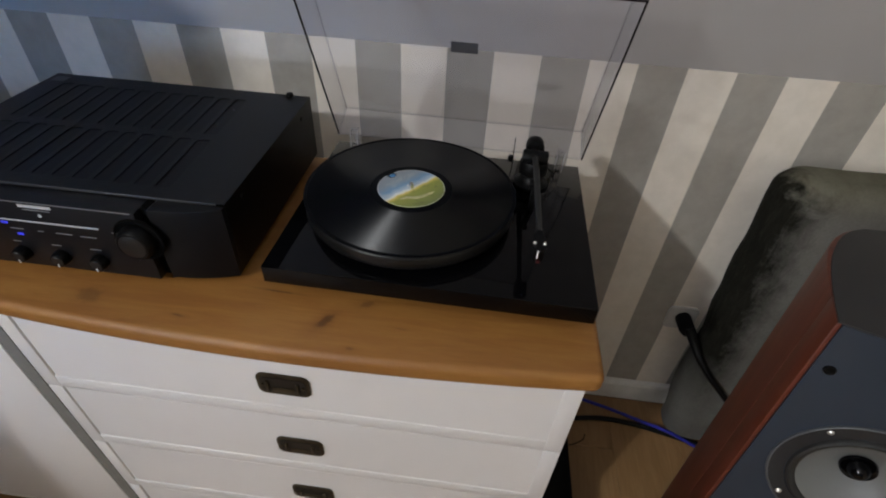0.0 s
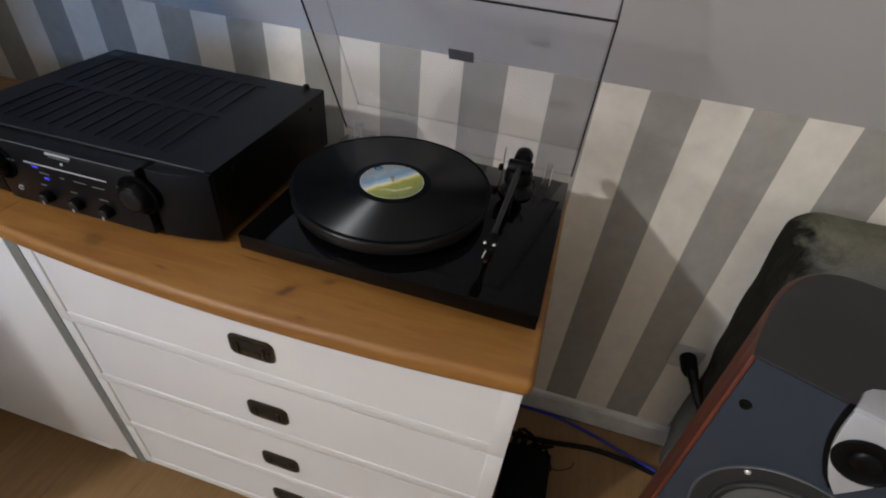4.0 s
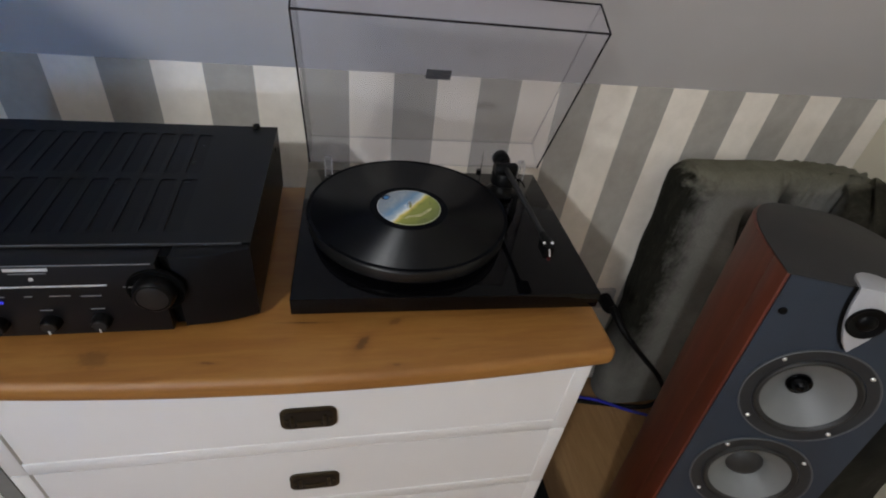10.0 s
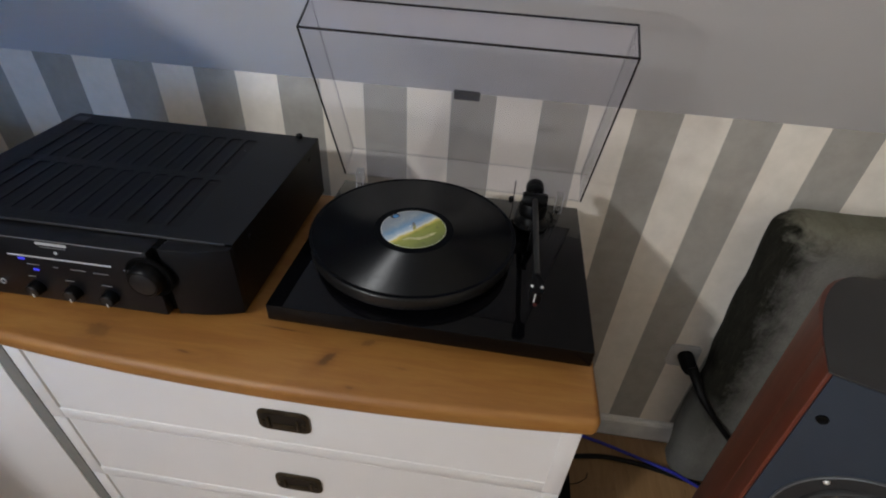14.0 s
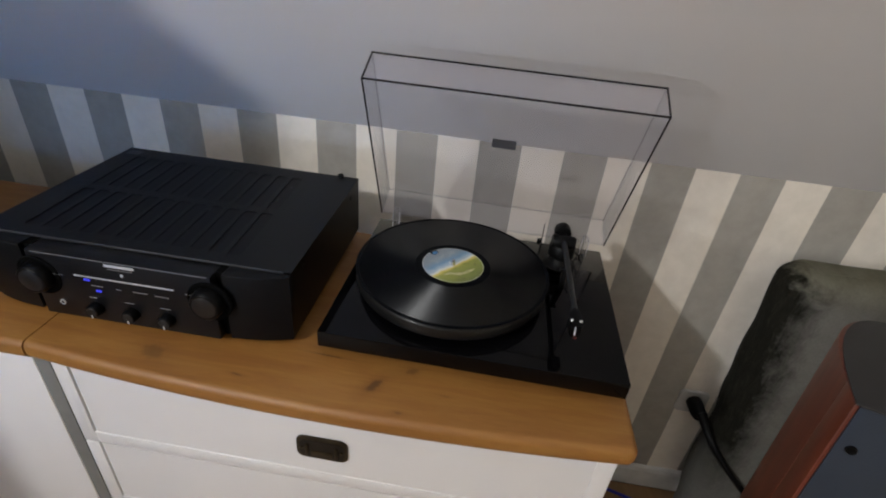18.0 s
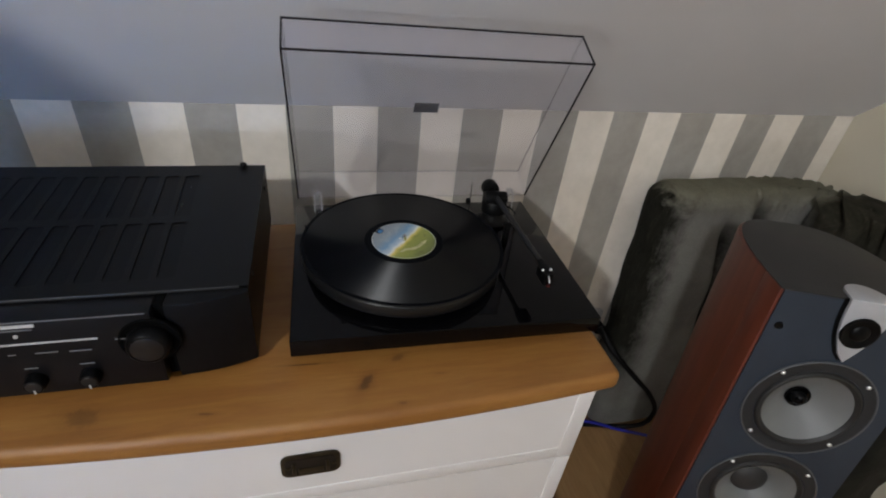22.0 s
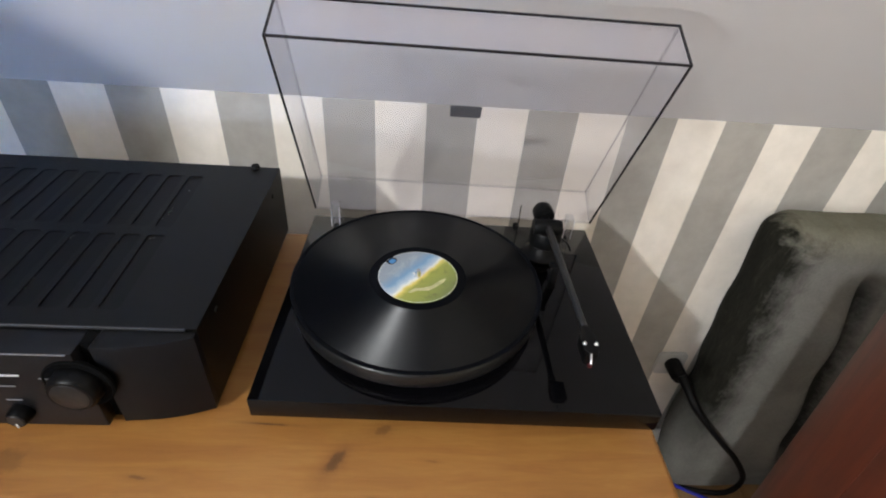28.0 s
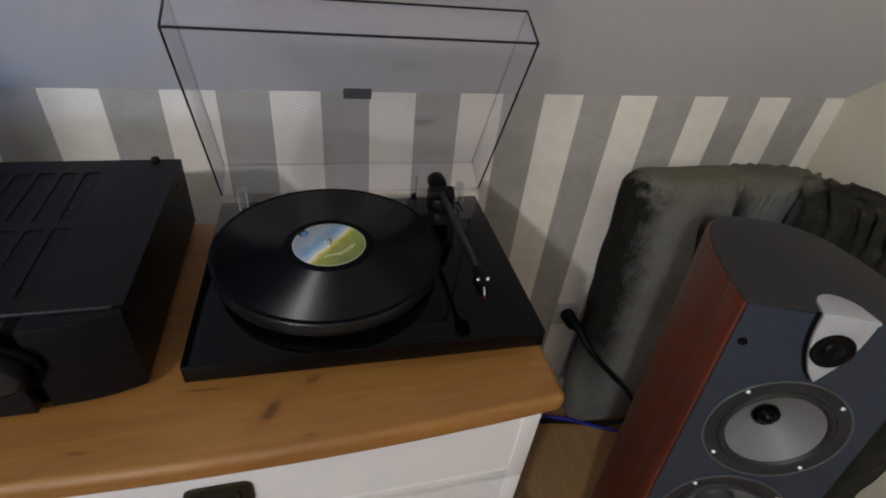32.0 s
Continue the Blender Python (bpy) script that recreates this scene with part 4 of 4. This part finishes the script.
def dust_cover():
    """A shallow five-sided acrylic box, hinged at the rear edge and standing open."""
    W, D, H, T = 0.4055, 0.297, 0.0565, 0.003
    lid_m = pose(0.0025, 0.1555, 0.063, 0, 0, 0) @ pose(0, 0, 0, -64.2, 0, 0)
    lid = part("dust_cover", box((-W / 2, -D, H - T), (W / 2, 0, H), 0.0008), M_LID, tt, "clear acrylic dust cover", True, lid_m)
    part("front_wall", box((-W / 2, -D, 0.0), (W / 2, -D + T, H - T - 0.0002)), M_LID, lid)
    part("rear_wall", box((-W / 2, -T, 0.0), (W / 2, 0, H - T - 0.0002)), M_LID, lid)
    for s in (-1, 1):
        x = s * (W / 2 - T / 2)
        part("side_wall", box((x - T / 2, -D + T + 0.0002, 0.0), (x + T / 2, -T - 0.0002, H - T - 0.0002)), M_LID, lid)
    e = 0.0012
    for lo, hi in (((-W / 2, -D, 0), (W / 2, -D, 0)), ((-W / 2, -D, H), (W / 2, -D, H)), ((-W / 2, -D, 0), (-W / 2, -D, H)), ((W / 2, -D, 0), (W / 2, -D, H)),
                   ((-W / 2, -D, 0), (-W / 2, 0, 0)), ((W / 2, -D, 0), (W / 2, 0, 0))):
        part("edge", box([min(p, q) - e for p, q in zip(lo, hi)], [max(p, q) + e for p, q in zip(lo, hi)], 0.0006), M_LIDEDGE, lid, "dark polished edge")
    for lo, hi in (((-W / 2, -D, H), (-W / 2, 0, H)), ((W / 2, -D, H), (W / 2, 0, H)), ((-W / 2, 0, H), (W / 2, 0, H)), ((-W / 2, 0, 0), (W / 2, 0, 0))):
        f = 0.0011
        part("bend", box([min(p, q) - f for p, q in zip(lo, hi)], [max(p, q) + f for p, q in zip(lo, hi)]), M_LIDLINE, lid)
    part("badge", box((-0.0195, -0.164, H + 0.0002), (0.0195, -0.145, H + 0.0012), 0.0003), M_BADGE, lid, "plain dark grey badge")
    for s in (-1, 1):
        h = part("hinge", merged(box((s * 0.168 - 0.0055, 0.134, P1), (s * 0.168 + 0.0055, 0.148, P1 + 0.036), 0.002), box((s * 0.168 - 0.0045, 0.146, P1 + 0.004), (s * 0.168 + 0.0045, 0.160, P1 + 0.022), 0.002)), M_CLEAR, tt, "clear plastic hinge")
        # thin pale strips paint in the highlights down the hinge post
        for q in (-1, 1):
            part("edge_glint", box((s * 0.168 + q * 0.0058 - 0.0006, 0.1330, P1 + 0.003), (s * 0.168 + q * 0.0058 + 0.0006, 0.1342, P1 + 0.035), 0.0003), M_EDGE_GLINT, h, "pale strip painted as an edge highlight")
        part("hinge_cap", box((s * 0.168 - 0.0060, 0.1335, P1 + 0.0362), (s * 0.168 + 0.0060, 0.1480, P1 + 0.0374), 0.0005), M_CLEAR, tt, "clear hinge cap")
        part("pin", moved(lathe([(0, -0.009), (0.002, -0.009), (0.002, 0.009), (0, 0.009)], 10), pose(s * 0.168, 0.145, P1 + 0.008, 0, 90, 0)), M_CLEAR, tt)


dust_cover()

rec = thing("record", TT @ pose(RX, RY, RZ, 0, 0, 0), "black vinyl long-playing record with a printed paper label", "record")
part("disc", lathe([(0, 0), (0.1444, 0), (0.1462, 0.0006), (0.1466, 0.0012), (0.1462, 0.0018), (0.1447, 0.0022), (0.1428, 0.0016), (0.056, 0.0016), (0.0500, 0.0019), (0, 0.0019)], 128), M_VINYL, rec)
TURNED = pose(0, 0, 0, 0, 0, -128)
label = part("label", lathe([(0.0036, 0.0024), (0.0469, 0.0024), (0.0471, 0.0019)], 96), M_LABEL, rec, "printed label with blue sky over green land", True, TURNED)
part("label_rim", lathe([(0.0460, 0.00242), (0.0460, 0.00252), (0.0466, 0.00252), (0.0466, 0.00242)], 96), M_LABELRIM, label, "thin pale printed ring")
part("label_notch", prism([(-0.0062, -0.0463), (0.0062, -0.0463), (0.0068, -0.0410), (0.0052, -0.0375), (0, -0.0362), (-0.0052, -0.0375), (-0.0068, -0.0410)], 0.0024, 0.00256), M_BLACK, label, "dark notch in the print")
part("label_mark", prism(rounded_rect(0.0095, 0.0072, 0.0034, 5, 0, -0.0408), 0.00257, 0.00266), M_LABELMARK, label, "plain blue mark")
part("label_tower", prism([(-0.0012, -0.0085), (0.0012, -0.0085), (0.0018, 0.0035), (-0.0018, 0.0035)], 0.0024, 0.00252), M_LABELRIM, label, "small white printed tower")
path = [(0.030, 0.010), (0.019, 0.012), (0.013, 0.018), (0.003, 0.0235), (-0.010, 0.0245), (-0.020, 0.0275), (-0.012, 0.0300), (0.002, 0.0285), (0.012, 0.0262), (0.017, 0.0210), (0.021, 0.0160), (0.029, 0.0135)]
part("label_path", prism(path, 0.0024, 0.00252), M_LABELPATH, label, "pale printed path across the green")

# ---- loudspeaker ----
SPK = pose(0.3902, 0.1911, 0.007, -5.87, 0, -22.3)
spk = thing("floor_loudspeaker", SPK, "floor-standing loudspeaker with red-brown veneer sides and pale grey cones", "loudspeaker")
SW, SH, SD, SC = 0.2185, 0.986, 0.244, -0.0015


def d_plan(w, d, n=18, front=0.0):
    """A plan with a flat front and sides that swell and curve in to a rounded back."""
    pts = [(-w / 2, front)]
    for i in range(n + 1):
        a = math.pi * i / n
        pts.append((-w / 2 * math.copysign(abs(math.cos(a)) ** 0.62, math.cos(a)), front + 0.02 + (d - 0.02) * max(0.0, math.sin(a)) ** 0.9))
    pts.append((w / 2, front))
    return pts


BT = 0.046


def pierced_board(x0, x1, z0, z1, depth, holes):
    """A board in the x-z plane, front at y = 0, with round holes cut through it."""
    bm = bmesh.new()
    edges = []
    loops = [[(x0, z0), (x1, z0), (x1, z1), (x0, z1)]]
    for hx, hz, r in holes:
        loops.append([(hx + r * math.cos(2 * math.pi * k / 56), hz + r * math.sin(2 * math.pi * k / 56)) for k in range(56)])
    for lp in loops:
        vs = [bm.verts.new((x, 0, z)) for x, z in lp]
        edges += [bm.edges.new((vs[k], vs[(k + 1) % len(vs)])) for k in range(len(vs))]
    bmesh.ops.triangle_fill(bm, use_beauty=True, use_dissolve=False, edges=edges)
    res = bmesh.ops.extrude_face_region(bm, geom=bm.faces[:])
    for v in res["geom"]:
        if isinstance(v, bmesh.types.BMVert):
            v.co.y += depth
    return bm


DRIVERS = (0.8075, 0.632, 0.4565)
part("cabinet", moved(prism(d_plan(SW, SD - BT, 22, BT + 0.0004), 0.03, SH - 0.0022, 0.002), pose(SC, 0, 0)), M_VENEER, spk, "curved red-brown veneered cabinet")
part("baffle", moved(pierced_board(-SW / 2 + 0.0045, SW / 2 - 0.0045, 0.03, SH - 0.0022, BT, [(-0.0033 - SC, z, 0.0665) for z in DRIVERS]), pose(SC, 0, 0)), M_BAFFLE, spk, "blue-grey front panel", False)
for sx in (-1, 1):
    xa = SC + sx * (SW / 2 - 0.0022)
    part("side_strip", box((xa - 0.0022, 0.0015 if sx < 0 else 0.006, 0.03), (xa + 0.0022, BT + 0.0003, SH - 0.0022), 0.0008), M_VENEER, spk, "red-brown veneer edge")
part("top_panel", moved(prism(d_plan(SW - 0.001, SD + 0.001, 26, 0.0002), SH - 0.0020, SH, 0.0006), pose(SC, 0, 0)), M_CAP, spk, "charcoal top panel")
part("base", prism(rounded_rect(SW + 0.04, SD + 0.06, 0.03, 6, 0, SD / 2), 0.012, 0.0297, 0.002), M_BLACK, spk)


def driver(z, r, cone_r, cap_r, cap_deep):
    """A driver in its round frame: ring, rubber surround, cone, dust cap or bullet, and four screws."""
    face = pose(-0.0033, 0, z, 90, 0, 0)
    ring = part("driver", moved(lathe([(r, 0), (r, 0.0016), (r - 0.003, 0.0022), (r - 0.005, 0.0014), (r - 0.016, 0.0012), (r - 0.018, -0.004), (r - 0.018, 0.0)], 72), face), M_RING, spk, "round driver frame")
    part("trim_ring", moved(lathe([(r + 0.0008, 0), (r + 0.0008, 0.0024), (r - 0.0002, 0.0030), (r - 0.0016, 0.0024), (r - 0.0018, 0.0016)], 72), face), M_RIM, ring, "thin pale grey rim")
    part("surround", moved(lathe([(r - 0.017, 0.0006), (r - 0.0185, 0.0034), (r - 0.0210, 0.0044), (cone_r + 0.0018, 0.003), (cone_r, 0.0)], 72), face), M_SURROUND, ring, "black rubber surround")
    part("cone", moved(lathe([(cone_r, 0.0005), (cone_r * 0.75, -0.010), (cone_r * 0.5, -0.021), (cap_r * 0.9, -0.030), (0, -0.031)], 72), face), M_CONE, ring, "pale grey cone")
    if cap_deep:
        part("phase_plug", moved(lathe([(0, -0.012), (cap_r * 0.30, -0.0135), (cap_r * 0.55, -0.018), (cap_r * 0.75, -0.0265), (cap_r, -0.0235), (cap_r * 1.04, -0.0275)], 40), face), M_PIANO, ring, "black glossy phase plug")
    else:
        part("dust_cap", moved(lathe([(0, -0.014), (cap_r * 0.5, -0.0155), (cap_r * 0.85, -0.0195), (cap_r, -0.0235)], 48), face), M_CAP, ring, "dark grey dust cap")
    for k in range(4):
        a = math.radians(45 + 90 * k)
        part("screw", moved(lathe([(0, 0.0026), (0.0013, 0.0024), (0.0025, 0.0015), (0.0033, 0), (0, 0)], 16), face @ pose((r - 0.0063) * math.cos(a), (r - 0.0063) * math.sin(a), 0.0012)), M_STEEL, ring)
    return ring


for dz, deep in zip(DRIVERS, (True, False, False)):
    driver(dz, 0.0836, 0.0572, 0.0165 if deep else 0.0270, deep)


def tweeter():
    """A silver three-cornered plate that stands proud and folds over the top edge, with a round black dome."""
    zc = 0.944
    cx = -0.003
    tip, side, top = -0.048, 0.0285, SH - 0.944
    pts = [(cx + 0.002, tip)]
    for i in range(1, 9):
        t = i / 8
        pts.append((cx + side * (t ** 0.75) + 0.006 * math.sin(math.pi * t), tip + (top - tip + 0.001) * t))
    for i in range(8, 0, -1):
        t = i / 8
        pts.append((cx - side * (t ** 0.75) - 0.006 * math.sin(math.pi * t), tip + (top - tip + 0.001) * t))
    plate = part("tweeter", moved(prism(pts, 0.0, 0.006, 0.002, 2), pose(0, 0, zc, 90, 0, 0)), M_HORN, spk, "silver three-cornered tweeter plate")
    # plate outline shifted left in black, painted shade beside the proud plate
    part("plate_shade", moved(prism([(x - 0.0045, z) for x, z in pts], -0.0005, 0.0012), pose(0, 0, zc, 90, 0, 0)), M_KNOB, plate, "dark sheet painted as the shade beside the plate")
    fold = [(cx - side - 0.001, -0.0058), (cx + side + 0.001, -0.0058)]
    for i in range(9):
        a = math.pi * i / 8
        fold.append((cx + side * 0.92 * math.cos(a), 0.010 + 0.030 * math.sin(a)))
    part("fold", prism(fold, SH - 0.002, SH + 0.0035, 0.0012), M_HORN, plate)
    face = pose(cx, -0.0058, zc, 90, 0, 0)
    part("dome_ring", moved(lathe([(0.0225, -0.0002), (0.0225, 0.0020), (0.0205, 0.0026), (0.018, 0.0014), (0.0, 0.0010)], 48), face), M_KNOB, plate, "black tweeter ring")
    part("dome", moved(lathe([(0.0118, 0.0011), (0.0112, 0.0022), (0.009, 0.0036), (0.005, 0.0048), (0, 0.0052)], 32), face), M_KNOB, plate)


tweeter()
for sx in (-1, 1):
    for sz in (0.9325, 0.12):
        part("grille_hole", moved(lathe([(0, 0.0012), (0.0036, 0.0012), (0.0048, 0.0018), (0.0056, 0.0006), (0.0056, -0.001), (0, -0.001)], 18), pose(SC + sx * 0.091, 0, sz, 90, 0, 0)), M_KNOB, spk, "small black grille socket")

# ---- upholstered armchair ----


def rim_points(hw, hd, rc, n):
    """Evenly spaced points round a rounded rectangle, each with its outward direction."""
    rc = min(rc, hw * 0.98, hd * 0.98)
    legs = [(hw, -(hd - rc), 0, 1, 2 * (hd - rc)), (hw - rc, hd, -1, 0, 2 * (hw - rc)), (-hw, hd - rc, 0, -1, 2 * (hd - rc)), (-(hw - rc), -hd, 1, 0, 2 * (hw - rc))]
    arc = rc * math.pi / 2
    total = sum(g[4] for g in legs) + 4 * arc
    pts = []
    for i in range(n):
        d = total * i / n
        for k, (x, y, dx, dy, length) in enumerate(legs):
            if d < length:
                pts.append((x + dx * d, y + dy * d, dy, -dx))
                break
            d -= length
            if d < arc:
                a = k * math.pi / 2 + d / rc
                ccx, ccy = ((hw - rc, hd - rc), (-(hw - rc), hd - rc), (-(hw - rc), -(hd - rc)), (hw - rc, -(hd - rc)))[k]
                pts.append((ccx + rc * math.cos(a), ccy + rc * math.sin(a), math.cos(a), math.sin(a)))
                break
            d -= arc
    return pts


def cushion(cx, cy, hw, hd, z0, top, roll, rc, folds=(), sag=0.0, shoulder=None, lean=0.0, wobble=1.0, nu=150, nv=80):
    """A padded block with a rolled top edge, soft dents, long slanting folds on its front and gathers along one shoulder."""
    bm = bmesh.new()
    rings = []
    for j in range(nv + 1):
        v = j / nv
        if v < 0.72:
            z, inset = z0 + (top - roll - z0) * (v / 0.72), 0.0
        else:
            a = (v - 0.72) / 0.28 * math.pi / 2
            z, inset = top - roll + roll * math.sin(a), roll * (1 - math.cos(a)) * 1.0
            if v > 0.95:
                inset += (v - 0.95) / 0.05 * min(hw, hd) * 0.55
        ring = []
        for x, y, ox, oy in rim_points(max(hw - inset, 0.02), max(hd - inset, 0.02), rc, nu):
            zz = z - sag * max(0.0, (cx + x - 0.84) / 0.30) ** 1.7 * (z / top) ** 2
            p = Vector((cx + x + lean * (1 - z / top), cy + y, zz))
            out = Vector((ox, oy, 0.35 if v > 0.72 else 0.1))
            w = (noise.noise(p * 5.0) * 0.013 + noise.noise(p * 13.0) * 0.006) * wobble
            for fx, fz, slant, fw, fd, f0, f1 in folds:
                if oy < -0.5:
                    u = (p.x - fx - slant * (fz - z) + 0.014 * noise.noise(Vector((fx, 0, z * 6)))) / fw
                    fade = min(1, max(0, (f1 - z) / 0.08)) * min(1, max(0, (z - f0) / 0.10))
                    w += fd * fade * (0.3 * math.exp(-((u + 2.0) / 1.4) ** 2) - math.exp(-u * u))
            if shoulder:
                k = shoulder(p) * math.exp(-((v - 0.86) / 0.10) ** 2)
                if k > 0.01:
                    ph = (p.x - 0.8 * p.y) * 175 + 8 * noise.noise(Vector((p.x * 9, p.y * 9, 3)))
                    w += k * 0.012 * (math.sin(ph) + 0.5 * math.sin(ph * 1.7 + 1))
            ring.append(bm.verts.new(p + out * w))
        rings.append(ring)
    for a, b in zip(rings, rings[1:]):
        for i in range(nu):
            bm.faces.new((a[i], a[(i + 1) % nu], b[(i + 1) % nu], b[i]))
    bm.faces.new(rings[0])
    bm.faces.new(rings[-1])
    return bm


def back_shoulder(p):
    return min(1.0, max(0.0, (p.x - 0.80) / 0.08)) * (1.0 if p.y < 0.88 else 0.3)


def arm_shoulder(p):
    return 1.0 if p.x < 1.06 else 0.2


chair = thing("armchair", pose(0, 0, 0), "olive-grey plush armchair with a loose gathered cover", "armchair")
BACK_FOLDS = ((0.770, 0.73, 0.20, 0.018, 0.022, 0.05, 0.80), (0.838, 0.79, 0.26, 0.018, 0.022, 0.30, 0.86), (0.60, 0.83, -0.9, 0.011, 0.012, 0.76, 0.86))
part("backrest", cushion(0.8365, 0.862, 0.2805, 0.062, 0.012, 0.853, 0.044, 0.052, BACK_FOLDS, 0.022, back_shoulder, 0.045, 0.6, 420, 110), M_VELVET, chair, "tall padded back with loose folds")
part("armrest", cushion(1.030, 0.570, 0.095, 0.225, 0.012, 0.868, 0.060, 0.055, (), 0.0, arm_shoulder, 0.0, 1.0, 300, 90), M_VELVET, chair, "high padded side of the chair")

# ---- cables on the floor and wall ----
sock = thing("wall_socket", pose(0.550, WALL_Y, 0.370), "white wall socket with a black plug in it", "socket")
part("plate", moved(prism(rounded_rect(0.074, 0.074, 0.012), 0, 0.009, 0.002), pose(0, 0, 0, 90, 0, 0)), M_WHITEPLASTIC, sock)
plug = thing("power_cable", pose(0, 0, 0), "thick black power cable with a plug, hanging in a loop", "cable")
part("plug", moved(lathe([(0, 0), (0.019, 0), (0.020, 0.004), (0.019, 0.040), (0.015, 0.052), (0, 0.055)], 28), pose(0.552, WALL_Y - 0.0095, 0.376, 90, 0, 0)), M_RUBBER, plug)
part("strain_relief", tube([(0.553, 0.872, 0.387), (0.563, 0.850, 0.369), (0.580, 0.818, 0.340), (0.607, 0.794, 0.311)], (0.0135, 0.0078), 14), M_RUBBER, plug)
part("cord", tube([(0.553, 0.896, 0.371), (0.564, 0.850, 0.368), (0.594, 0.800, 0.325), (0.660, 0.780, 0.255), (0.735, 0.775, 0.175), (0.783, 0.772, 0.095), (0.768, 0.772, 0.030), (0.700, 0.785, 0.009), (0.620, 0.806, 0.007), (0.520, 0.826, 0.007), (0.420, 0.832, 0.007), (0.300, 0.815, 0.007), (0.14, 0.80, 0.007)], 0.0072, 12), M_RUBBER, plug)
blue = thing("network_cable", pose(0, 0, 0), "thin blue network cable lying on the floor", "cable")
part("cord", tube([(0.140, 0.905, 0.006), (0.293, 0.905, 0.006), (0.420, 0.878, 0.006), (0.533, 0.838, 0.012), (0.610, 0.808, 0.018), (0.680, 0.782, 0.006), (0.770, 0.742, 0.006), (0.85, 0.70, 0.006)], 0.0048, 10), M_BLUE, blue)
bag = thing("cable_box", pose(0.235, 0.56, 0), "matt black cable box standing beside the drawer unit", "box")
part("body", box((-0.060, -0.18, 0), (0.052, 0.14, 0.115), 0.008, 3), M_BLACK, bag)
part("lid", box((-0.062, -0.182, 0.1152), (0.054, 0.142, 0.128), 0.004, 2), M_BLACK, bag)
tang = thing("cable_tangle", pose(0, 0, 0), "tangle of thin black cables on the floor", "cable")
rnd = random.Random(4)
for k in range(7):
    pts = [(0.19 + rnd.random() * 0.05, 0.71 + rnd.random() * 0.07, 0.006)]
    for q in range(5):
        pts.append((0.17 + rnd.random() * 0.15, 0.70 + rnd.random() * 0.10, 0.008 + rnd.random() * 0.06))
    pts.append((0.15 + rnd.random() * 0.1, 0.70 + rnd.random() * 0.08, 0.006))
    part("cord", tube(pts, 0.0035, 8), M_RUBBER, tang)
part("cord", tube([(0.27, 0.74, 0.03), (0.32, 0.735, 0.006), (0.36, 0.755, 0.005), (0.37, 0.775, 0.005)], 0.0013, 6), M_RUBBER, tang)

# ---- hanging lamp and added ceiling fill stand behind the camera, window in the south wall ----
lamp = thing("hanging_lamp", pose(LAMP[0], LAMP[1], CEIL_Z), "hanging lamp with a black cord and socket", "lamp")
part("rose", lathe([(0, 0), (0.05, 0), (0.05, -0.015), (0.01, -0.022), (0, -0.022)], 32), M_WHITEPLASTIC, lamp)
part("cord", tube([(0, 0, -0.02), (0, 0, -0.105)], 0.004, 8, False), M_BLACK, lamp)
part("socket", lathe([(0, -0.10), (0.018, -0.102), (0.020, -0.135), (0, -0.137)], 24), M_BLACK, lamp)
flo = thing("ceiling_fill_stand", pose(CEILING_FILL[0], CEILING_FILL[1], 0), "added black stand and bowl under the ceiling fill light", "lamp")
part("base", lathe([(0, 0), (0.13, 0), (0.13, 0.012), (0.02, 0.022), (0, 0.022)], 40), M_BLACK, flo)
part("pole", lathe([(0.011, 0.02), (0.011, 1.10), (0, 1.10)], 20), M_BLACK, flo)
part("bowl", lathe([(0, 1.10), (0.06, 1.105), (0.13, 1.14), (0.165, 1.184), (0.16, 1.184), (0.125, 1.140), (0, 1.112)], 40), M_BLACK, flo)
win = tagged(thing("window_1", pose((WX0 + WX1) / 2, SOUTH, (WZ0 + WZ1) / 2), "plain white framed window", "window"), kind="structure")
ww, wh = WX1 - WX0, WZ1 - WZ0
for lo, hi in (((-ww / 2, -0.09, -wh / 2), (-ww / 2 + 0.05, -0.03, wh / 2)), ((ww / 2 - 0.05, -0.09, -wh / 2), (ww / 2, -0.03, wh / 2)),
               ((-ww / 2 + 0.051, -0.09, -wh / 2), (ww / 2 - 0.051, -0.03, -wh / 2 + 0.06)), ((-ww / 2 + 0.051, -0.09, wh / 2 - 0.06), (ww / 2 - 0.051, -0.03, wh / 2))):
    part("window_frame", box(lo, hi, 0.003), M_TRIM, win)

# ---- floorboards ----
planks = bpy.data.objects["floor"]
pw, pl = 0.192, 1.28
row = 0
x = WEST
while x < EAST:
    d = min(pw, EAST - x)
    y = SOUTH - (row * 0.47) % pl
    while y < WALL_Y:
        ya, yb = max(y, SOUTH), min(y + pl, WALL_Y - 0.015 if x + d > NICHE else JAMB)
        if yb - ya > 0.02 and not (ya > JAMB and x + d < NICHE):
            part("plank", box((x + 0.0002, ya + 0.0002, -0.0118), (x + d - 0.0002, yb - 0.0002, 0.0), 0.0005, 1), M_FLOOR, planks, "", False)
        y += pl
    x += pw
    row += 1
